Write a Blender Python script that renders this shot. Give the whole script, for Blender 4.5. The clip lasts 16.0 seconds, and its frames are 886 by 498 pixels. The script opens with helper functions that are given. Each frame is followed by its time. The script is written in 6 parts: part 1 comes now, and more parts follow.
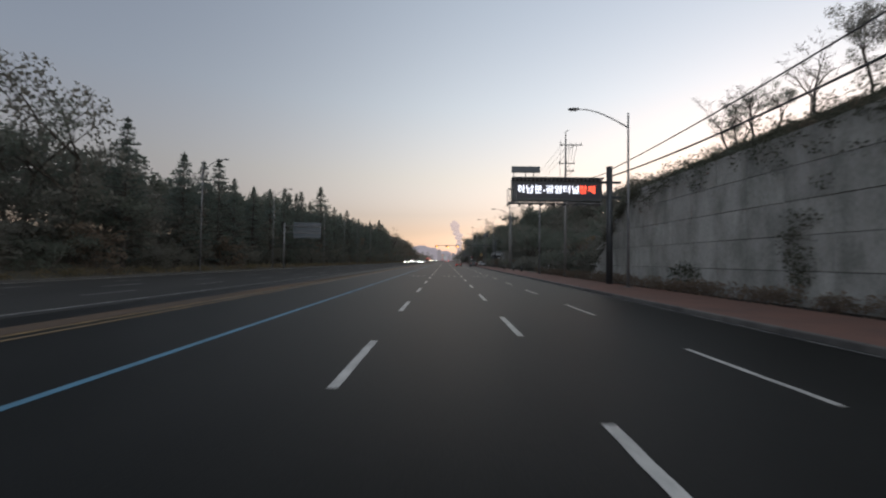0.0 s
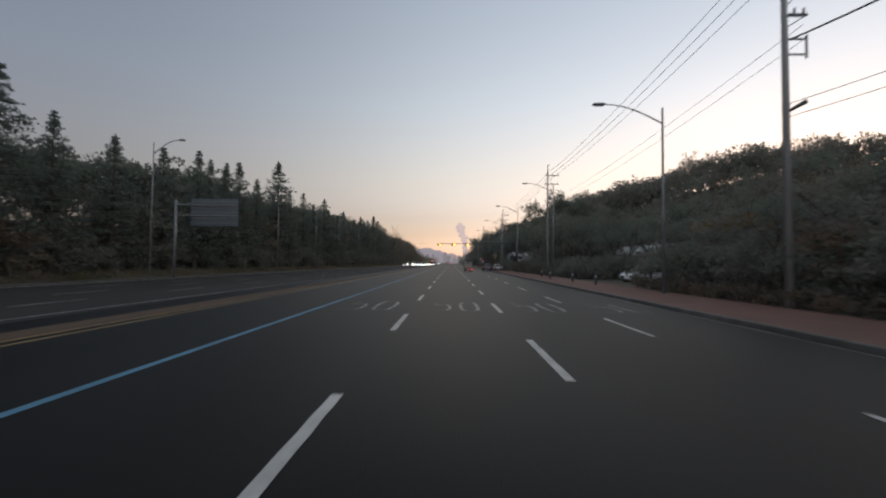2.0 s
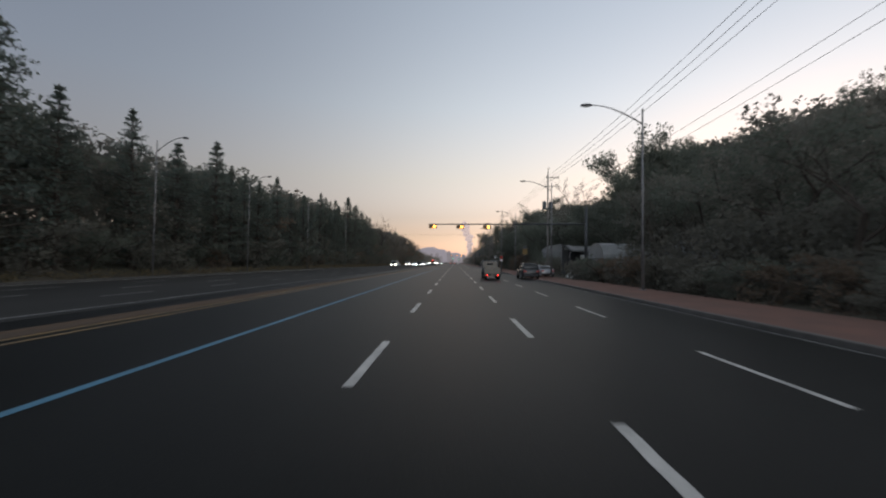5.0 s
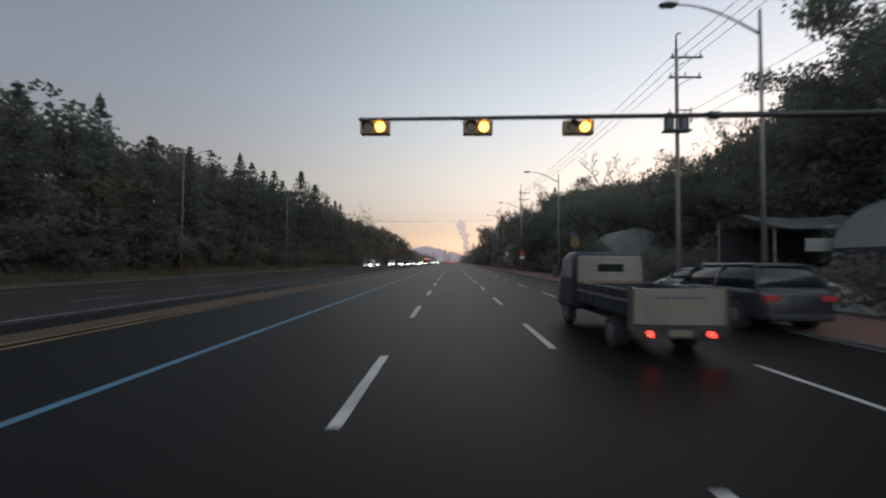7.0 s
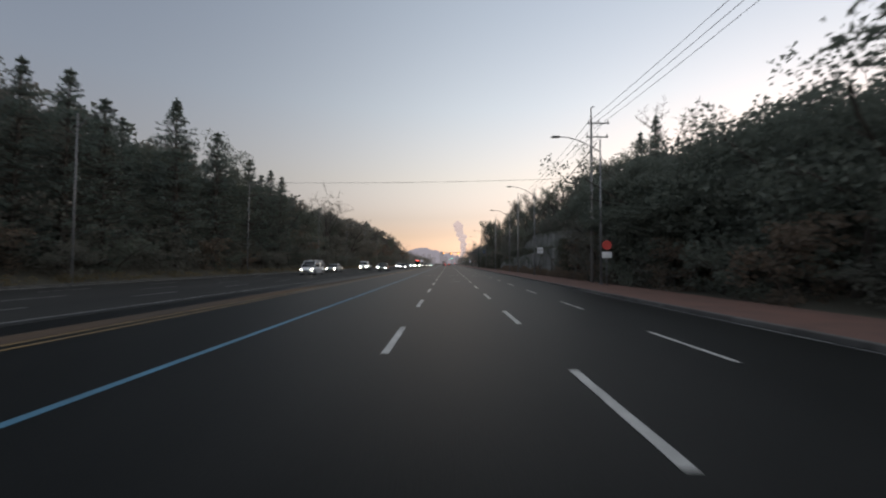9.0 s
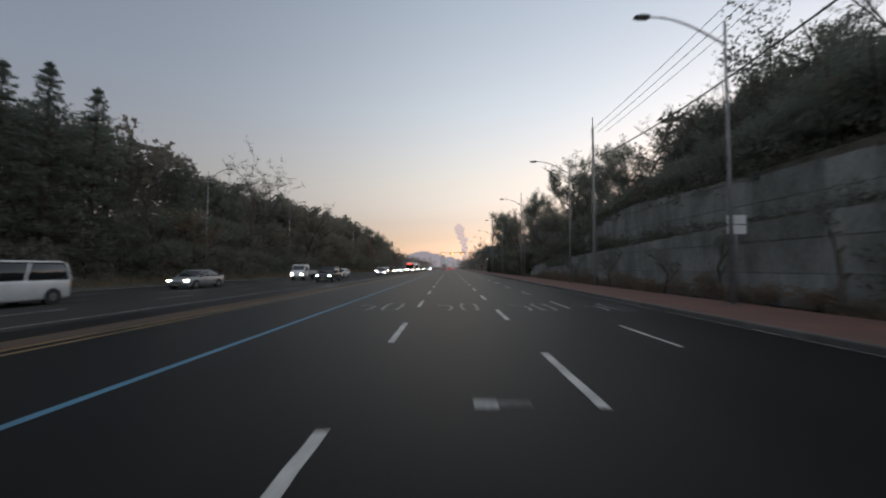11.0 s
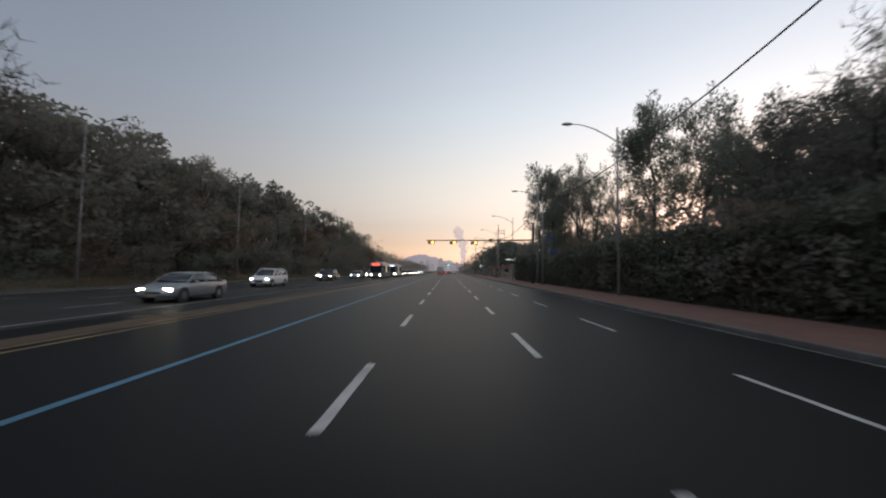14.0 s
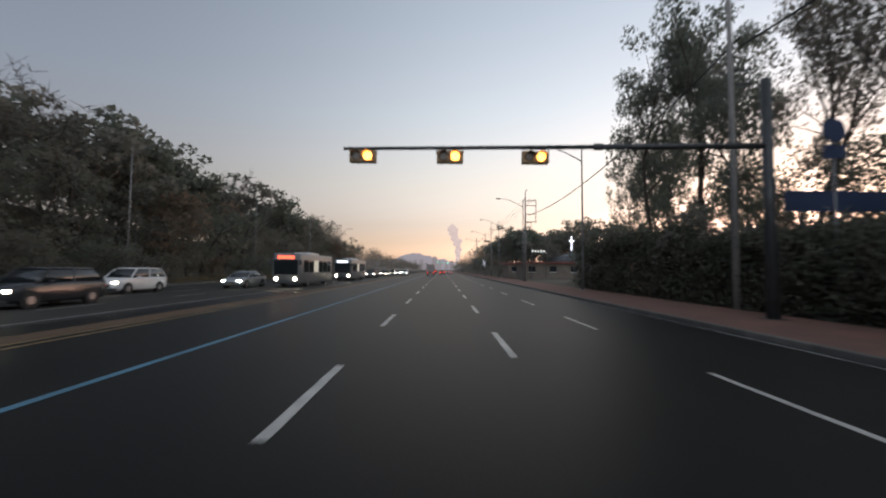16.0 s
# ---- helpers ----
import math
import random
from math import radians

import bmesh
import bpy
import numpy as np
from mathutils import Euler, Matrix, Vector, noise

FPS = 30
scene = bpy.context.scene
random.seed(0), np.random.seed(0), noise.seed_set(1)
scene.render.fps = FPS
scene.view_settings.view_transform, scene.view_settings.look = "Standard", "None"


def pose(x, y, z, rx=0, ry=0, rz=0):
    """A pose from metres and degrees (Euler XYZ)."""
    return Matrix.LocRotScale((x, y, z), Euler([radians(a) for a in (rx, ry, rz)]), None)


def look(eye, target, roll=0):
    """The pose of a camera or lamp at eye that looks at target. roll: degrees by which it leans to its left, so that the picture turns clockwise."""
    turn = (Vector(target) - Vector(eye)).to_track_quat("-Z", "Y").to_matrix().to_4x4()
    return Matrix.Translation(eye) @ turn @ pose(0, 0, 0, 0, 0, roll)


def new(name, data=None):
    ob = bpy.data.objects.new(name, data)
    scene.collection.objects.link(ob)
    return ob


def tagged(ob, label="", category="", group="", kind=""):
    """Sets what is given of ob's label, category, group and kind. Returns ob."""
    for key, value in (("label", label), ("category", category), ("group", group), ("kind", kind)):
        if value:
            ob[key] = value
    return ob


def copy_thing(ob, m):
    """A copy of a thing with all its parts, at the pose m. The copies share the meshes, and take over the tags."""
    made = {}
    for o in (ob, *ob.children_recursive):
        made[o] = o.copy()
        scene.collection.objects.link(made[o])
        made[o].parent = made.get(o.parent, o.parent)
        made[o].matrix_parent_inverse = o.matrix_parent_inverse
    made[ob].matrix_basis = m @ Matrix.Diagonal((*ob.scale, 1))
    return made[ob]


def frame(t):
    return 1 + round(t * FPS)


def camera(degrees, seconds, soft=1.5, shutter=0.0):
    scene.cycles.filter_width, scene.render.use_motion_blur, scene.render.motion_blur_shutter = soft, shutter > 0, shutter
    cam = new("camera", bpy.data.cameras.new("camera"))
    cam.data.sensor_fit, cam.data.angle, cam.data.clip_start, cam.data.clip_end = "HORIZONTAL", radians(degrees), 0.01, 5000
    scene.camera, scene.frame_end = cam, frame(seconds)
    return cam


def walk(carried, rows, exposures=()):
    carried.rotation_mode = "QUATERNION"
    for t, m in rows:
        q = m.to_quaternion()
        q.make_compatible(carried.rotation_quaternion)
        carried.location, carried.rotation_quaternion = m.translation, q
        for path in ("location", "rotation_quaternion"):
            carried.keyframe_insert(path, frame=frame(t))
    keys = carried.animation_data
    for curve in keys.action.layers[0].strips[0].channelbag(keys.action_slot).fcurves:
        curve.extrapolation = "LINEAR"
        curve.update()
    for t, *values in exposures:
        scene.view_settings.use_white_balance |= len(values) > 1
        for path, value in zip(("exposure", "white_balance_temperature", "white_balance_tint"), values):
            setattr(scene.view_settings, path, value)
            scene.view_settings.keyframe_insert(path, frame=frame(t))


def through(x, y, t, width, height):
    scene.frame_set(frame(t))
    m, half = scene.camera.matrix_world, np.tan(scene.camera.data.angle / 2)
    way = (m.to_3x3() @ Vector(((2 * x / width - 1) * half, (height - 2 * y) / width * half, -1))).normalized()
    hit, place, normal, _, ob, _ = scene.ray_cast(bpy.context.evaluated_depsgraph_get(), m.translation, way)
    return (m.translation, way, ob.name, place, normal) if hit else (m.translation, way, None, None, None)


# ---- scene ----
# The camera: carried behind the windscreen of a car in the middle lane of a wide suburban road at dusk.
PATH = [
    (0.0, (0.000, 0.00, 1.70), (-0.061, 10.00, 1.981), 0.75),
    (0.5, (0.076, 6.69, 1.70), (0.006, 16.69, 2.003), 0.50),
    (1.0, (0.042, 13.44, 1.70), (-0.065, 23.43, 2.026), 0.28),
    (1.5, (-0.011, 20.30, 1.70), (-0.199, 30.29, 2.044), 0.21),
    (2.0, (-0.022, 27.24, 1.70), (-0.223, 37.23, 2.045), 0.59),
    (2.5, (-0.040, 34.25, 1.70), (-0.233, 44.24, 2.075), 0.62),
    (3.0, (-0.143, 41.25, 1.70), (-0.335, 51.24, 2.081), 0.79),
    (3.5, (-0.117, 48.50, 1.70), (-0.302, 58.49, 2.109), 0.66),
    (4.0, (0.066, 56.08, 1.70), (-0.251, 66.07, 2.077), 0.77),
    (6.5, (-0.261, 96.68, 1.70), (-0.516, 106.67, 2.013), 0.64),
    (7.0, (-0.277, 105.20, 1.70), (-0.485, 115.19, 2.009), 0.34),
    (7.5, (-0.276, 114.02, 1.70), (-0.457, 124.02, 2.057), 0.46),
    (8.0, (-0.286, 123.12, 1.70), (-0.431, 133.11, 2.052), 0.44),
    (10.5, (-0.213, 170.48, 1.70), (-0.339, 180.48, 2.101), 0.34),
    (11.0, (-0.142, 180.21, 1.70), (-0.303, 190.20, 2.147), 0.06),
    (11.5, (-0.161, 189.90, 1.70), (-0.306, 199.89, 2.174), 0.38),
    (12.0, (-0.176, 199.61, 1.70), (-0.255, 209.60, 2.199), 0.42),
    (12.5, (-0.216, 209.60, 1.70), (-0.318, 219.59, 2.198), 0.45),
    (13.0, (-0.175, 220.14, 1.70), (-0.324, 230.13, 2.237), 0.87),
    (13.5, (-0.121, 230.71, 1.70), (-0.266, 240.70, 2.218), 0.51),
    (14.0, (-0.103, 241.07, 1.70), (-0.228, 251.06, 2.241), 0.76),
    (14.5, (-0.057, 251.49, 1.70), (-0.108, 261.48, 2.187), 0.54),
    (15.0, (0.027, 261.66, 1.70), (-0.031, 271.65, 2.213), 0.86),
    (15.5, (0.100, 271.64, 1.70), (0.125, 281.63, 2.183), 0.72),
    (16.0, (0.322, 281.26, 1.70), (0.335, 291.25, 2.213), 0.40),
]
cam = camera(95.7, 16.0, soft=2.1, shutter=0.3)
walk(cam, [(t, look(eye, target, roll)) for t, eye, target, roll in PATH], [(0.0, 2.76), (4.0, 2.64), (7.0, 2.74), (12.0, 2.76), (16.0, 2.84)])

# ---- world: clear twilight sky, the sun just at the horizon ahead and to the right ----
world = bpy.data.worlds.new("world")
scene.world = world
world.use_nodes = True
wn = world.node_tree.nodes
wl = world.node_tree.links
sky = wn.new("ShaderNodeTexSky")
sky.sky_type = "NISHITA"
sky.sun_disc = False
sky.sun_elevation = radians(1.0)
sky.sun_rotation = radians(42.0)
sky.altitude = 60.0
sky.air_density = 1.0
sky.dust_density = 1.0
sky.ozone_density = 3.0
wn["Background"].inputs["Strength"].default_value = 0.15
soft_sky = wn.new("ShaderNodeHueSaturation")
soft_sky.inputs["Saturation"].default_value = 0.4
wl.new(sky.outputs["Color"], soft_sky.inputs["Color"])
# the band of dusk: rose at the horizon, bluer above
toward = wn.new("ShaderNodeTexCoord")
split = wn.new("ShaderNodeSeparateXYZ")
dusk = wn.new("ShaderNodeValToRGB")
dusk.color_ramp.elements[0].position, dusk.color_ramp.elements[0].color = 0.0, (1.14, 0.89, 0.79, 1)
# zenith, out of view, warmed to take the blue out of the road light
dusk.color_ramp.elements[1].position, dusk.color_ramp.elements[1].color = 1.0, (1.03, 0.92, 0.75, 1)
for at, color in ((0.08, (1.02, 0.74, 0.63)), (0.2, (1.0, 0.81, 0.645)), (0.36, (0.955, 0.895, 0.79)), (0.55, (0.92, 0.91, 0.85))):
    dusk.color_ramp.elements.new(at).color = (*color, 1)
blend = wn.new("ShaderNodeMix")
blend.data_type, blend.blend_type = "RGBA", "MULTIPLY"
blend.inputs["Factor"].default_value = 1.0
wl.new(toward.outputs["Generated"], split.inputs["Vector"])
wl.new(split.outputs["Z"], dusk.inputs["Fac"])
wl.new(soft_sky.outputs["Color"], blend.inputs[6])
wl.new(dusk.outputs["Color"], blend.inputs[7])
# sky behind the camera brightened up to 2.8 times, added to light the trees
rear_lift = wn.new("ShaderNodeMapRange")
rear_lift.interpolation_type = "SMOOTHSTEP"
rear_lift.inputs["From Min"].default_value, rear_lift.inputs["From Max"].default_value = 0.4, -1.0
rear_lift.inputs["To Min"].default_value, rear_lift.inputs["To Max"].default_value = 1.0, 2.8
wl.new(split.outputs["Y"], rear_lift.inputs["Value"])
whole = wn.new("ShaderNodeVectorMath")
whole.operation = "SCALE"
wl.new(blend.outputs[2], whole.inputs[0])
wl.new(rear_lift.outputs["Result"], whole.inputs["Scale"])
# and the sky turns dimmer and bluer away from the afterglow, lens falloff included
away = wn.new("ShaderNodeMapRange")
away.interpolation_type = "SMOOTHSTEP"
away.inputs["From Min"].default_value, away.inputs["From Max"].default_value = 0.1, -1.0
wl.new(split.outputs["X"], away.inputs["Value"])
dim = wn.new("ShaderNodeMix")
dim.data_type = "RGBA"
dim.inputs[6].default_value, dim.inputs[7].default_value = (1, 1, 1, 1), (0.585, 0.62, 0.715, 1)
wl.new(away.outputs["Result"], dim.inputs["Factor"])
evening = wn.new("ShaderNodeVectorMath")
evening.operation = "MULTIPLY"
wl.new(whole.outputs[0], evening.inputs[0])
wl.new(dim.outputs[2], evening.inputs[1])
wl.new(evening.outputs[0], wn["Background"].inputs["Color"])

# ---- materials ----


def surface(name, color, other=None, rough=0.8, metal=0.0, fine=40.0, broad=1.5, bump=0.0, stretch=(1, 1, 1), per_object=0.0, per_island=0.0, sheen=0.5):
    """A surface of two colours mixed by broad stains and fine grain, with fine relief."""
    m = bpy.data.materials.new(name)
    m.use_nodes = True
    n, l = m.node_tree.nodes, m.node_tree.links
    bsdf = n["Principled BSDF"]
    other = other or [c * 0.7 for c in color]
    at = n.new("ShaderNodeNewGeometry")
    scale = n.new("ShaderNodeMapping")
    scale.inputs["Scale"].default_value = stretch
    l.new(at.outputs["Position"], scale.inputs["Vector"])
    big = n.new("ShaderNodeTexNoise")
    big.inputs["Scale"].default_value = broad
    big.inputs["Detail"].default_value = 4
    small = n.new("ShaderNodeTexNoise")
    small.inputs["Scale"].default_value = fine
    small.inputs["Detail"].default_value = 3
    l.new(scale.outputs["Vector"], big.inputs["Vector"])
    l.new(scale.outputs["Vector"], small.inputs["Vector"])
    both = n.new("ShaderNodeMath")
    both.operation = "MULTIPLY_ADD"
    l.new(small.outputs["Fac"], both.inputs[0])
    both.inputs[1].default_value = 0.55
    l.new(big.outputs["Fac"], both.inputs[2])
    ramp = n.new("ShaderNodeValToRGB")
    ramp.color_ramp.elements[0].position = 0.55
    ramp.color_ramp.elements[1].position = 1.0
    ramp.color_ramp.elements[0].color = (*color, 1)
    ramp.color_ramp.elements[1].color = (*other, 1)
    l.new(both.outputs[0], ramp.inputs["Fac"])
    out = ramp.outputs["Color"]
    for source, amount in (("object", per_object), ("island", per_island)):
        if amount:
            hsv = n.new("ShaderNodeHueSaturation")
            rnd = n.new("ShaderNodeObjectInfo").outputs["Random"] if source == "object" else at.outputs["Random Per Island"]
            vary = n.new("ShaderNodeMapRange")
            vary.inputs["To Min"].default_value = 1 - amount
            vary.inputs["To Max"].default_value = 1 + amount
            l.new(rnd, vary.inputs["Value"])
            l.new(vary.outputs["Result"], hsv.inputs["Value"])
            l.new(out, hsv.inputs["Color"])
            out = hsv.outputs["Color"]
    l.new(out, bsdf.inputs["Base Color"])
    bsdf.inputs["Roughness"].default_value = rough
    bsdf.inputs["Metallic"].default_value = metal
    bsdf.inputs["Specular IOR Level"].default_value = sheen
    if bump:
        b = n.new("ShaderNodeBump")
        b.inputs["Strength"].default_value = bump
        b.inputs["Distance"].default_value = 0.02
        l.new(both.outputs[0], b.inputs["Height"])
        l.new(b.outputs["Normal"], bsdf.inputs["Normal"])
    return m


def glow(name, color, strength):
    m = bpy.data.materials.new(name)
    m.use_nodes = True
    bsdf = m.node_tree.nodes["Principled BSDF"]
    bsdf.inputs["Base Color"].default_value = (*color, 1)
    bsdf.inputs["Emission Color"].default_value = (*color, 1)
    bsdf.inputs["Emission Strength"].default_value = strength
    return m


def glass(name, color, rough=0.06):
    m = bpy.data.materials.new(name)
    m.use_nodes = True
    bsdf = m.node_tree.nodes["Principled BSDF"]
    bsdf.inputs["Base Color"].default_value = (*color, 1)
    bsdf.inputs["Roughness"].default_value = rough
    bsdf.inputs["Specular IOR Level"].default_value = 0.6
    return m


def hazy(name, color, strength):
    """A far, plain backdrop; a faint glow of its own stands in for haze."""
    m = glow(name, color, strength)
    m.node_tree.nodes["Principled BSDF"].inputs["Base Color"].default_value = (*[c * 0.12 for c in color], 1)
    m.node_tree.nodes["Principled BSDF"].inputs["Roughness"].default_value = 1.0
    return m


def leaf_surface(name, color, other, through=0.42):
    """Leaves: dull, varied leaf by leaf, letting a little light through."""
    m = surface(name, color, other, rough=0.75, fine=6.0, broad=0.4, per_island=0.22, per_object=0.15, sheen=0.18)
    n, l = m.node_tree.nodes, m.node_tree.links
    bsdf = n["Principled BSDF"]
    tr = n.new("ShaderNodeBsdfTranslucent")
    tr.inputs["Color"].default_value = (*[min(1, c * 2.2) for c in color], 1)
    mix = n.new("ShaderNodeMixShader")
    mix.inputs["Fac"].default_value = through
    l.new(bsdf.outputs[0], mix.inputs[1])
    l.new(tr.outputs[0], mix.inputs[2])
    l.new(mix.outputs[0], n["Material Output"].inputs["Surface"])
    return m


ASPHALT = surface("asphalt", (0.006, 0.0066, 0.0063), (0.0122, 0.0126, 0.0119), rough=0.47, fine=55, broad=0.35, bump=0.25, stretch=(1, 0.1, 1), sheen=0.07)
OLD_ASPHALT = surface("old_asphalt", (0.017, 0.0175, 0.0168), (0.03, 0.0295, 0.0275), rough=0.85, fine=45, broad=0.3, bump=0.25, stretch=(1, 0.2, 1), sheen=0.2)
WHITE_LINE = surface("road_paint_white", (0.5, 0.49, 0.46), (0.27, 0.265, 0.25), rough=0.6, fine=14, broad=1.2)
FIGURE_PAINT = surface("figure_paint", (0.34, 0.34, 0.32), (0.045, 0.045, 0.043), rough=0.7, fine=11, broad=2.2)
FAINT_PAINT = surface("figure_paint_faint", (0.12, 0.12, 0.115), (0.028, 0.028, 0.026), rough=0.75, fine=11, broad=2.6)
THIN_WHITE = surface("road_paint_worn", (0.26, 0.26, 0.25), (0.06, 0.06, 0.06), rough=0.7, fine=9, broad=1.4)
BLUE_LINE = surface("road_paint_blue", (0.07, 0.2, 0.3), (0.05, 0.13, 0.19), rough=0.6, fine=14, broad=0.8)
YELLOW_LINE = surface("road_paint_yellow", (0.24, 0.15, 0.05), (0.09, 0.06, 0.03), rough=0.6, fine=14, broad=0.8)
DIRT = surface("road_dirt", (0.085, 0.044, 0.018), (0.035, 0.026, 0.018), rough=0.95, fine=25, broad=0.5, stretch=(1, 0.2, 1))
KERB = surface("granite_kerb", (0.1, 0.096, 0.09), (0.06, 0.057, 0.053), rough=0.8, fine=60, broad=2, bump=0.2, per_object=0.2)
PAVING = surface("red_paving", (0.15, 0.07, 0.05), (0.095, 0.052, 0.04), rough=0.9, fine=30, broad=0.7, bump=0.25)
EARTH = surface("earth", (0.075, 0.062, 0.045), (0.045, 0.045, 0.03), rough=0.95, fine=8, broad=0.25, bump=0.4)
CONCRETE = surface("concrete_panel", (0.33, 0.328, 0.305), (0.15, 0.155, 0.138), rough=0.85, fine=14, broad=1.0, bump=0.2, stretch=(1, 1, 0.45), per_object=0.12)
OLD_CONCRETE = surface("old_concrete_panel", (0.2, 0.2, 0.185), (0.075, 0.08, 0.07), rough=0.9, fine=11, broad=0.8, bump=0.25, stretch=(1, 1, 0.4), per_object=0.2)
JOINT = surface("wall_joint", (0.07, 0.07, 0.065), rough=0.95)
POLE_CONCRETE = surface("pole_concrete", (0.2, 0.192, 0.182), (0.13, 0.126, 0.12), rough=0.85, fine=30, broad=1.2, bump=0.15, stretch=(1, 1, 0.3))
GALVANISED = surface("galvanised_steel", (0.2, 0.2, 0.2), (0.13, 0.13, 0.135), rough=0.6, metal=0.4, fine=30, broad=2)
DARK_STEEL = surface("dark_steel", (0.06, 0.065, 0.07), (0.035, 0.038, 0.04), rough=0.5, metal=0.4, fine=30, broad=2)
RUBBER = surface("rubber", (0.02, 0.02, 0.02), (0.03, 0.03, 0.03), rough=0.9)
CABLE = surface("cable", (0.025, 0.025, 0.027), rough=0.6)
CERAMIC = surface("insulator", (0.3, 0.28, 0.26), rough=0.25)
BARK = surface("bark", (0.075, 0.062, 0.05), (0.04, 0.034, 0.028), rough=0.95, fine=18, broad=3, bump=0.5, stretch=(1, 1, 0.25))
PALE_BARK = surface("pale_bark", (0.06, 0.053, 0.046), (0.036, 0.032, 0.028), rough=0.95, fine=18, broad=3, bump=0.4, stretch=(1, 1, 0.25))
LEAF_GREEN = leaf_surface("leaves_green", (0.091, 0.105, 0.086), (0.12, 0.125, 0.102))
LEAF_DULL = leaf_surface("leaves_dull", (0.121, 0.117, 0.1), (0.098, 0.103, 0.087))
LEAF_BROWN = leaf_surface("leaves_brown", (0.13, 0.1, 0.075), (0.095, 0.08, 0.065))
LEAF_CONIFER = leaf_surface("needles", (0.078, 0.1, 0.087), (0.108, 0.12, 0.103), through=0.36)
IVY = leaf_surface("ivy_leaves", (0.055, 0.062, 0.045), (0.08, 0.074, 0.055), through=0.25)
DRY_GRASS = leaf_surface("dry_grass", (0.13, 0.105, 0.065), (0.08, 0.075, 0.045))
VINYL = surface("greenhouse_film", (0.24, 0.25, 0.25), (0.15, 0.16, 0.16), rough=0.35, fine=6, broad=0.5)
SHED_WALL = surface("shed_wall", (0.3, 0.31, 0.3), (0.2, 0.21, 0.2), rough=0.7, fine=12, broad=0.8)
BANNER = surface("yellow_banner", (0.17, 0.11, 0.035), (0.12, 0.08, 0.03), rough=0.7)
SIGN_BACK = surface("sign_back", (0.08, 0.092, 0.105), (0.06, 0.07, 0.078), rough=0.5, metal=0.3)
SIGN_BLUE = surface("sign_blue", (0.018, 0.035, 0.085), rough=0.5)
SIGN_WHITE = surface("sign_white", (0.6, 0.6, 0.6), rough=0.5)
SIGN_RED = surface("sign_red", (0.4, 0.04, 0.03), rough=0.5)
BLACK_FACE = surface("display_face", (0.02, 0.022, 0.035), rough=0.4)
PAINT_WHITE = surface("car_paint_white", (0.62, 0.63, 0.64), (0.5, 0.51, 0.52), rough=0.25, fine=3, broad=0.5)
PAINT_SILVER = surface("car_paint_silver", (0.3, 0.32, 0.34), rough=0.28, metal=0.4)
PAINT_DARK = surface("car_paint_dark", (0.03, 0.033, 0.038), rough=0.22)
PAINT_BLUE = surface("truck_paint_blue", (0.02, 0.027, 0.04), (0.016, 0.02, 0.028), rough=0.4)
PAINT_BUS = surface("bus_paint", (0.13, 0.14, 0.15), (0.09, 0.1, 0.105), rough=0.35)
HOUSE_WALL = surface("house_wall", (0.15, 0.125, 0.105), (0.1, 0.085, 0.07), rough=0.9, fine=14, broad=0.9)
PAINT_RED = surface("truck_paint_red", (0.24, 0.07, 0.06), (0.17, 0.06, 0.05), rough=0.5)
TARPAULIN = surface("tarpaulin_grey", (0.26, 0.25, 0.24), (0.18, 0.175, 0.17), rough=0.8, fine=8, broad=1.2, bump=0.3)
TAILGATE = surface("tailgate_cream", (0.22, 0.2, 0.168), (0.13, 0.117, 0.097), rough=0.6, fine=20, broad=1.2)
SACK = surface("white_sack", (0.5, 0.5, 0.48), (0.38, 0.38, 0.36), rough=0.8, bump=0.3)
CAR_GLASS = glass("car_glass", (0.015, 0.018, 0.02))
LENS_CLEAR = glass("lens_clear", (0.25, 0.25, 0.25))
LENS_DARK = glass("lens_dark", (0.05, 0.035, 0.02), 0.3)
PLATE = surface("number_plate", (0.2, 0.18, 0.13), rough=0.5)
HUB = surface("wheel_rim", (0.28, 0.28, 0.29), (0.2, 0.2, 0.2), rough=0.35, metal=0.7)
HEADLIGHT = glow("headlight_lit", (1.0, 0.88, 0.66), 7.0)
HEADLIGHT_COLD = glow("headlight_lit_cold", (0.85, 1.0, 0.85), 7.0)
TAIL_LIGHT = glow("tail_light_lit", (1.0, 0.03, 0.02), 1.1)
AMBER = glow("amber_signal_lit", (1.0, 0.36, 0.05), 1.3)
SIGNAL_CASE = surface("signal_case", (0.3, 0.19, 0.09), (0.2, 0.13, 0.065), rough=0.6, fine=20, broad=4)
GREEN_LIT = glow("green_signal_lit", (0.1, 0.9, 0.55), 1.2)
LED_WHITE = glow("led_white", (0.82, 0.86, 1.0), 0.4)
LED_RED = glow("led_red", (1.0, 0.085, 0.04), 0.5)
SIGN_DIM = glow("dim_sign_white", (0.85, 0.85, 0.8), 0.1)
WINDOW_LIT = glow("window_lit", (0.9, 0.85, 0.7), 0.03)

# ---- building helpers ----


def part(name, bm, material, parent=None, label="", smooth=False):
    """Links a bmesh as one mesh object, under a thing or a part where one is given."""
    me = bpy.data.meshes.new(name)
    bm.to_mesh(me)
    bm.free()
    me.materials.append(material)
    if smooth:
        me.shade_smooth()
    ob = new(name, me)
    if parent:
        ob.parent = parent
    if label:
        ob["label"] = label
    return ob


def thing(name, m, label, category, group="", kind=""):
    ob = new(name)
    ob.empty_display_size = 0.1
    ob.matrix_basis = m
    return tagged(ob, label, category, group, kind)


def raw(name, verts, faces, material, parent=None, smooth=False):
    me = bpy.data.meshes.new(name)
    me.from_pydata(verts, [], faces)
    me.materials.append(material)
    me.update()
    if smooth:
        me.shade_smooth()
    ob = new(name, me)
    if parent:
        ob.parent = parent
    return ob


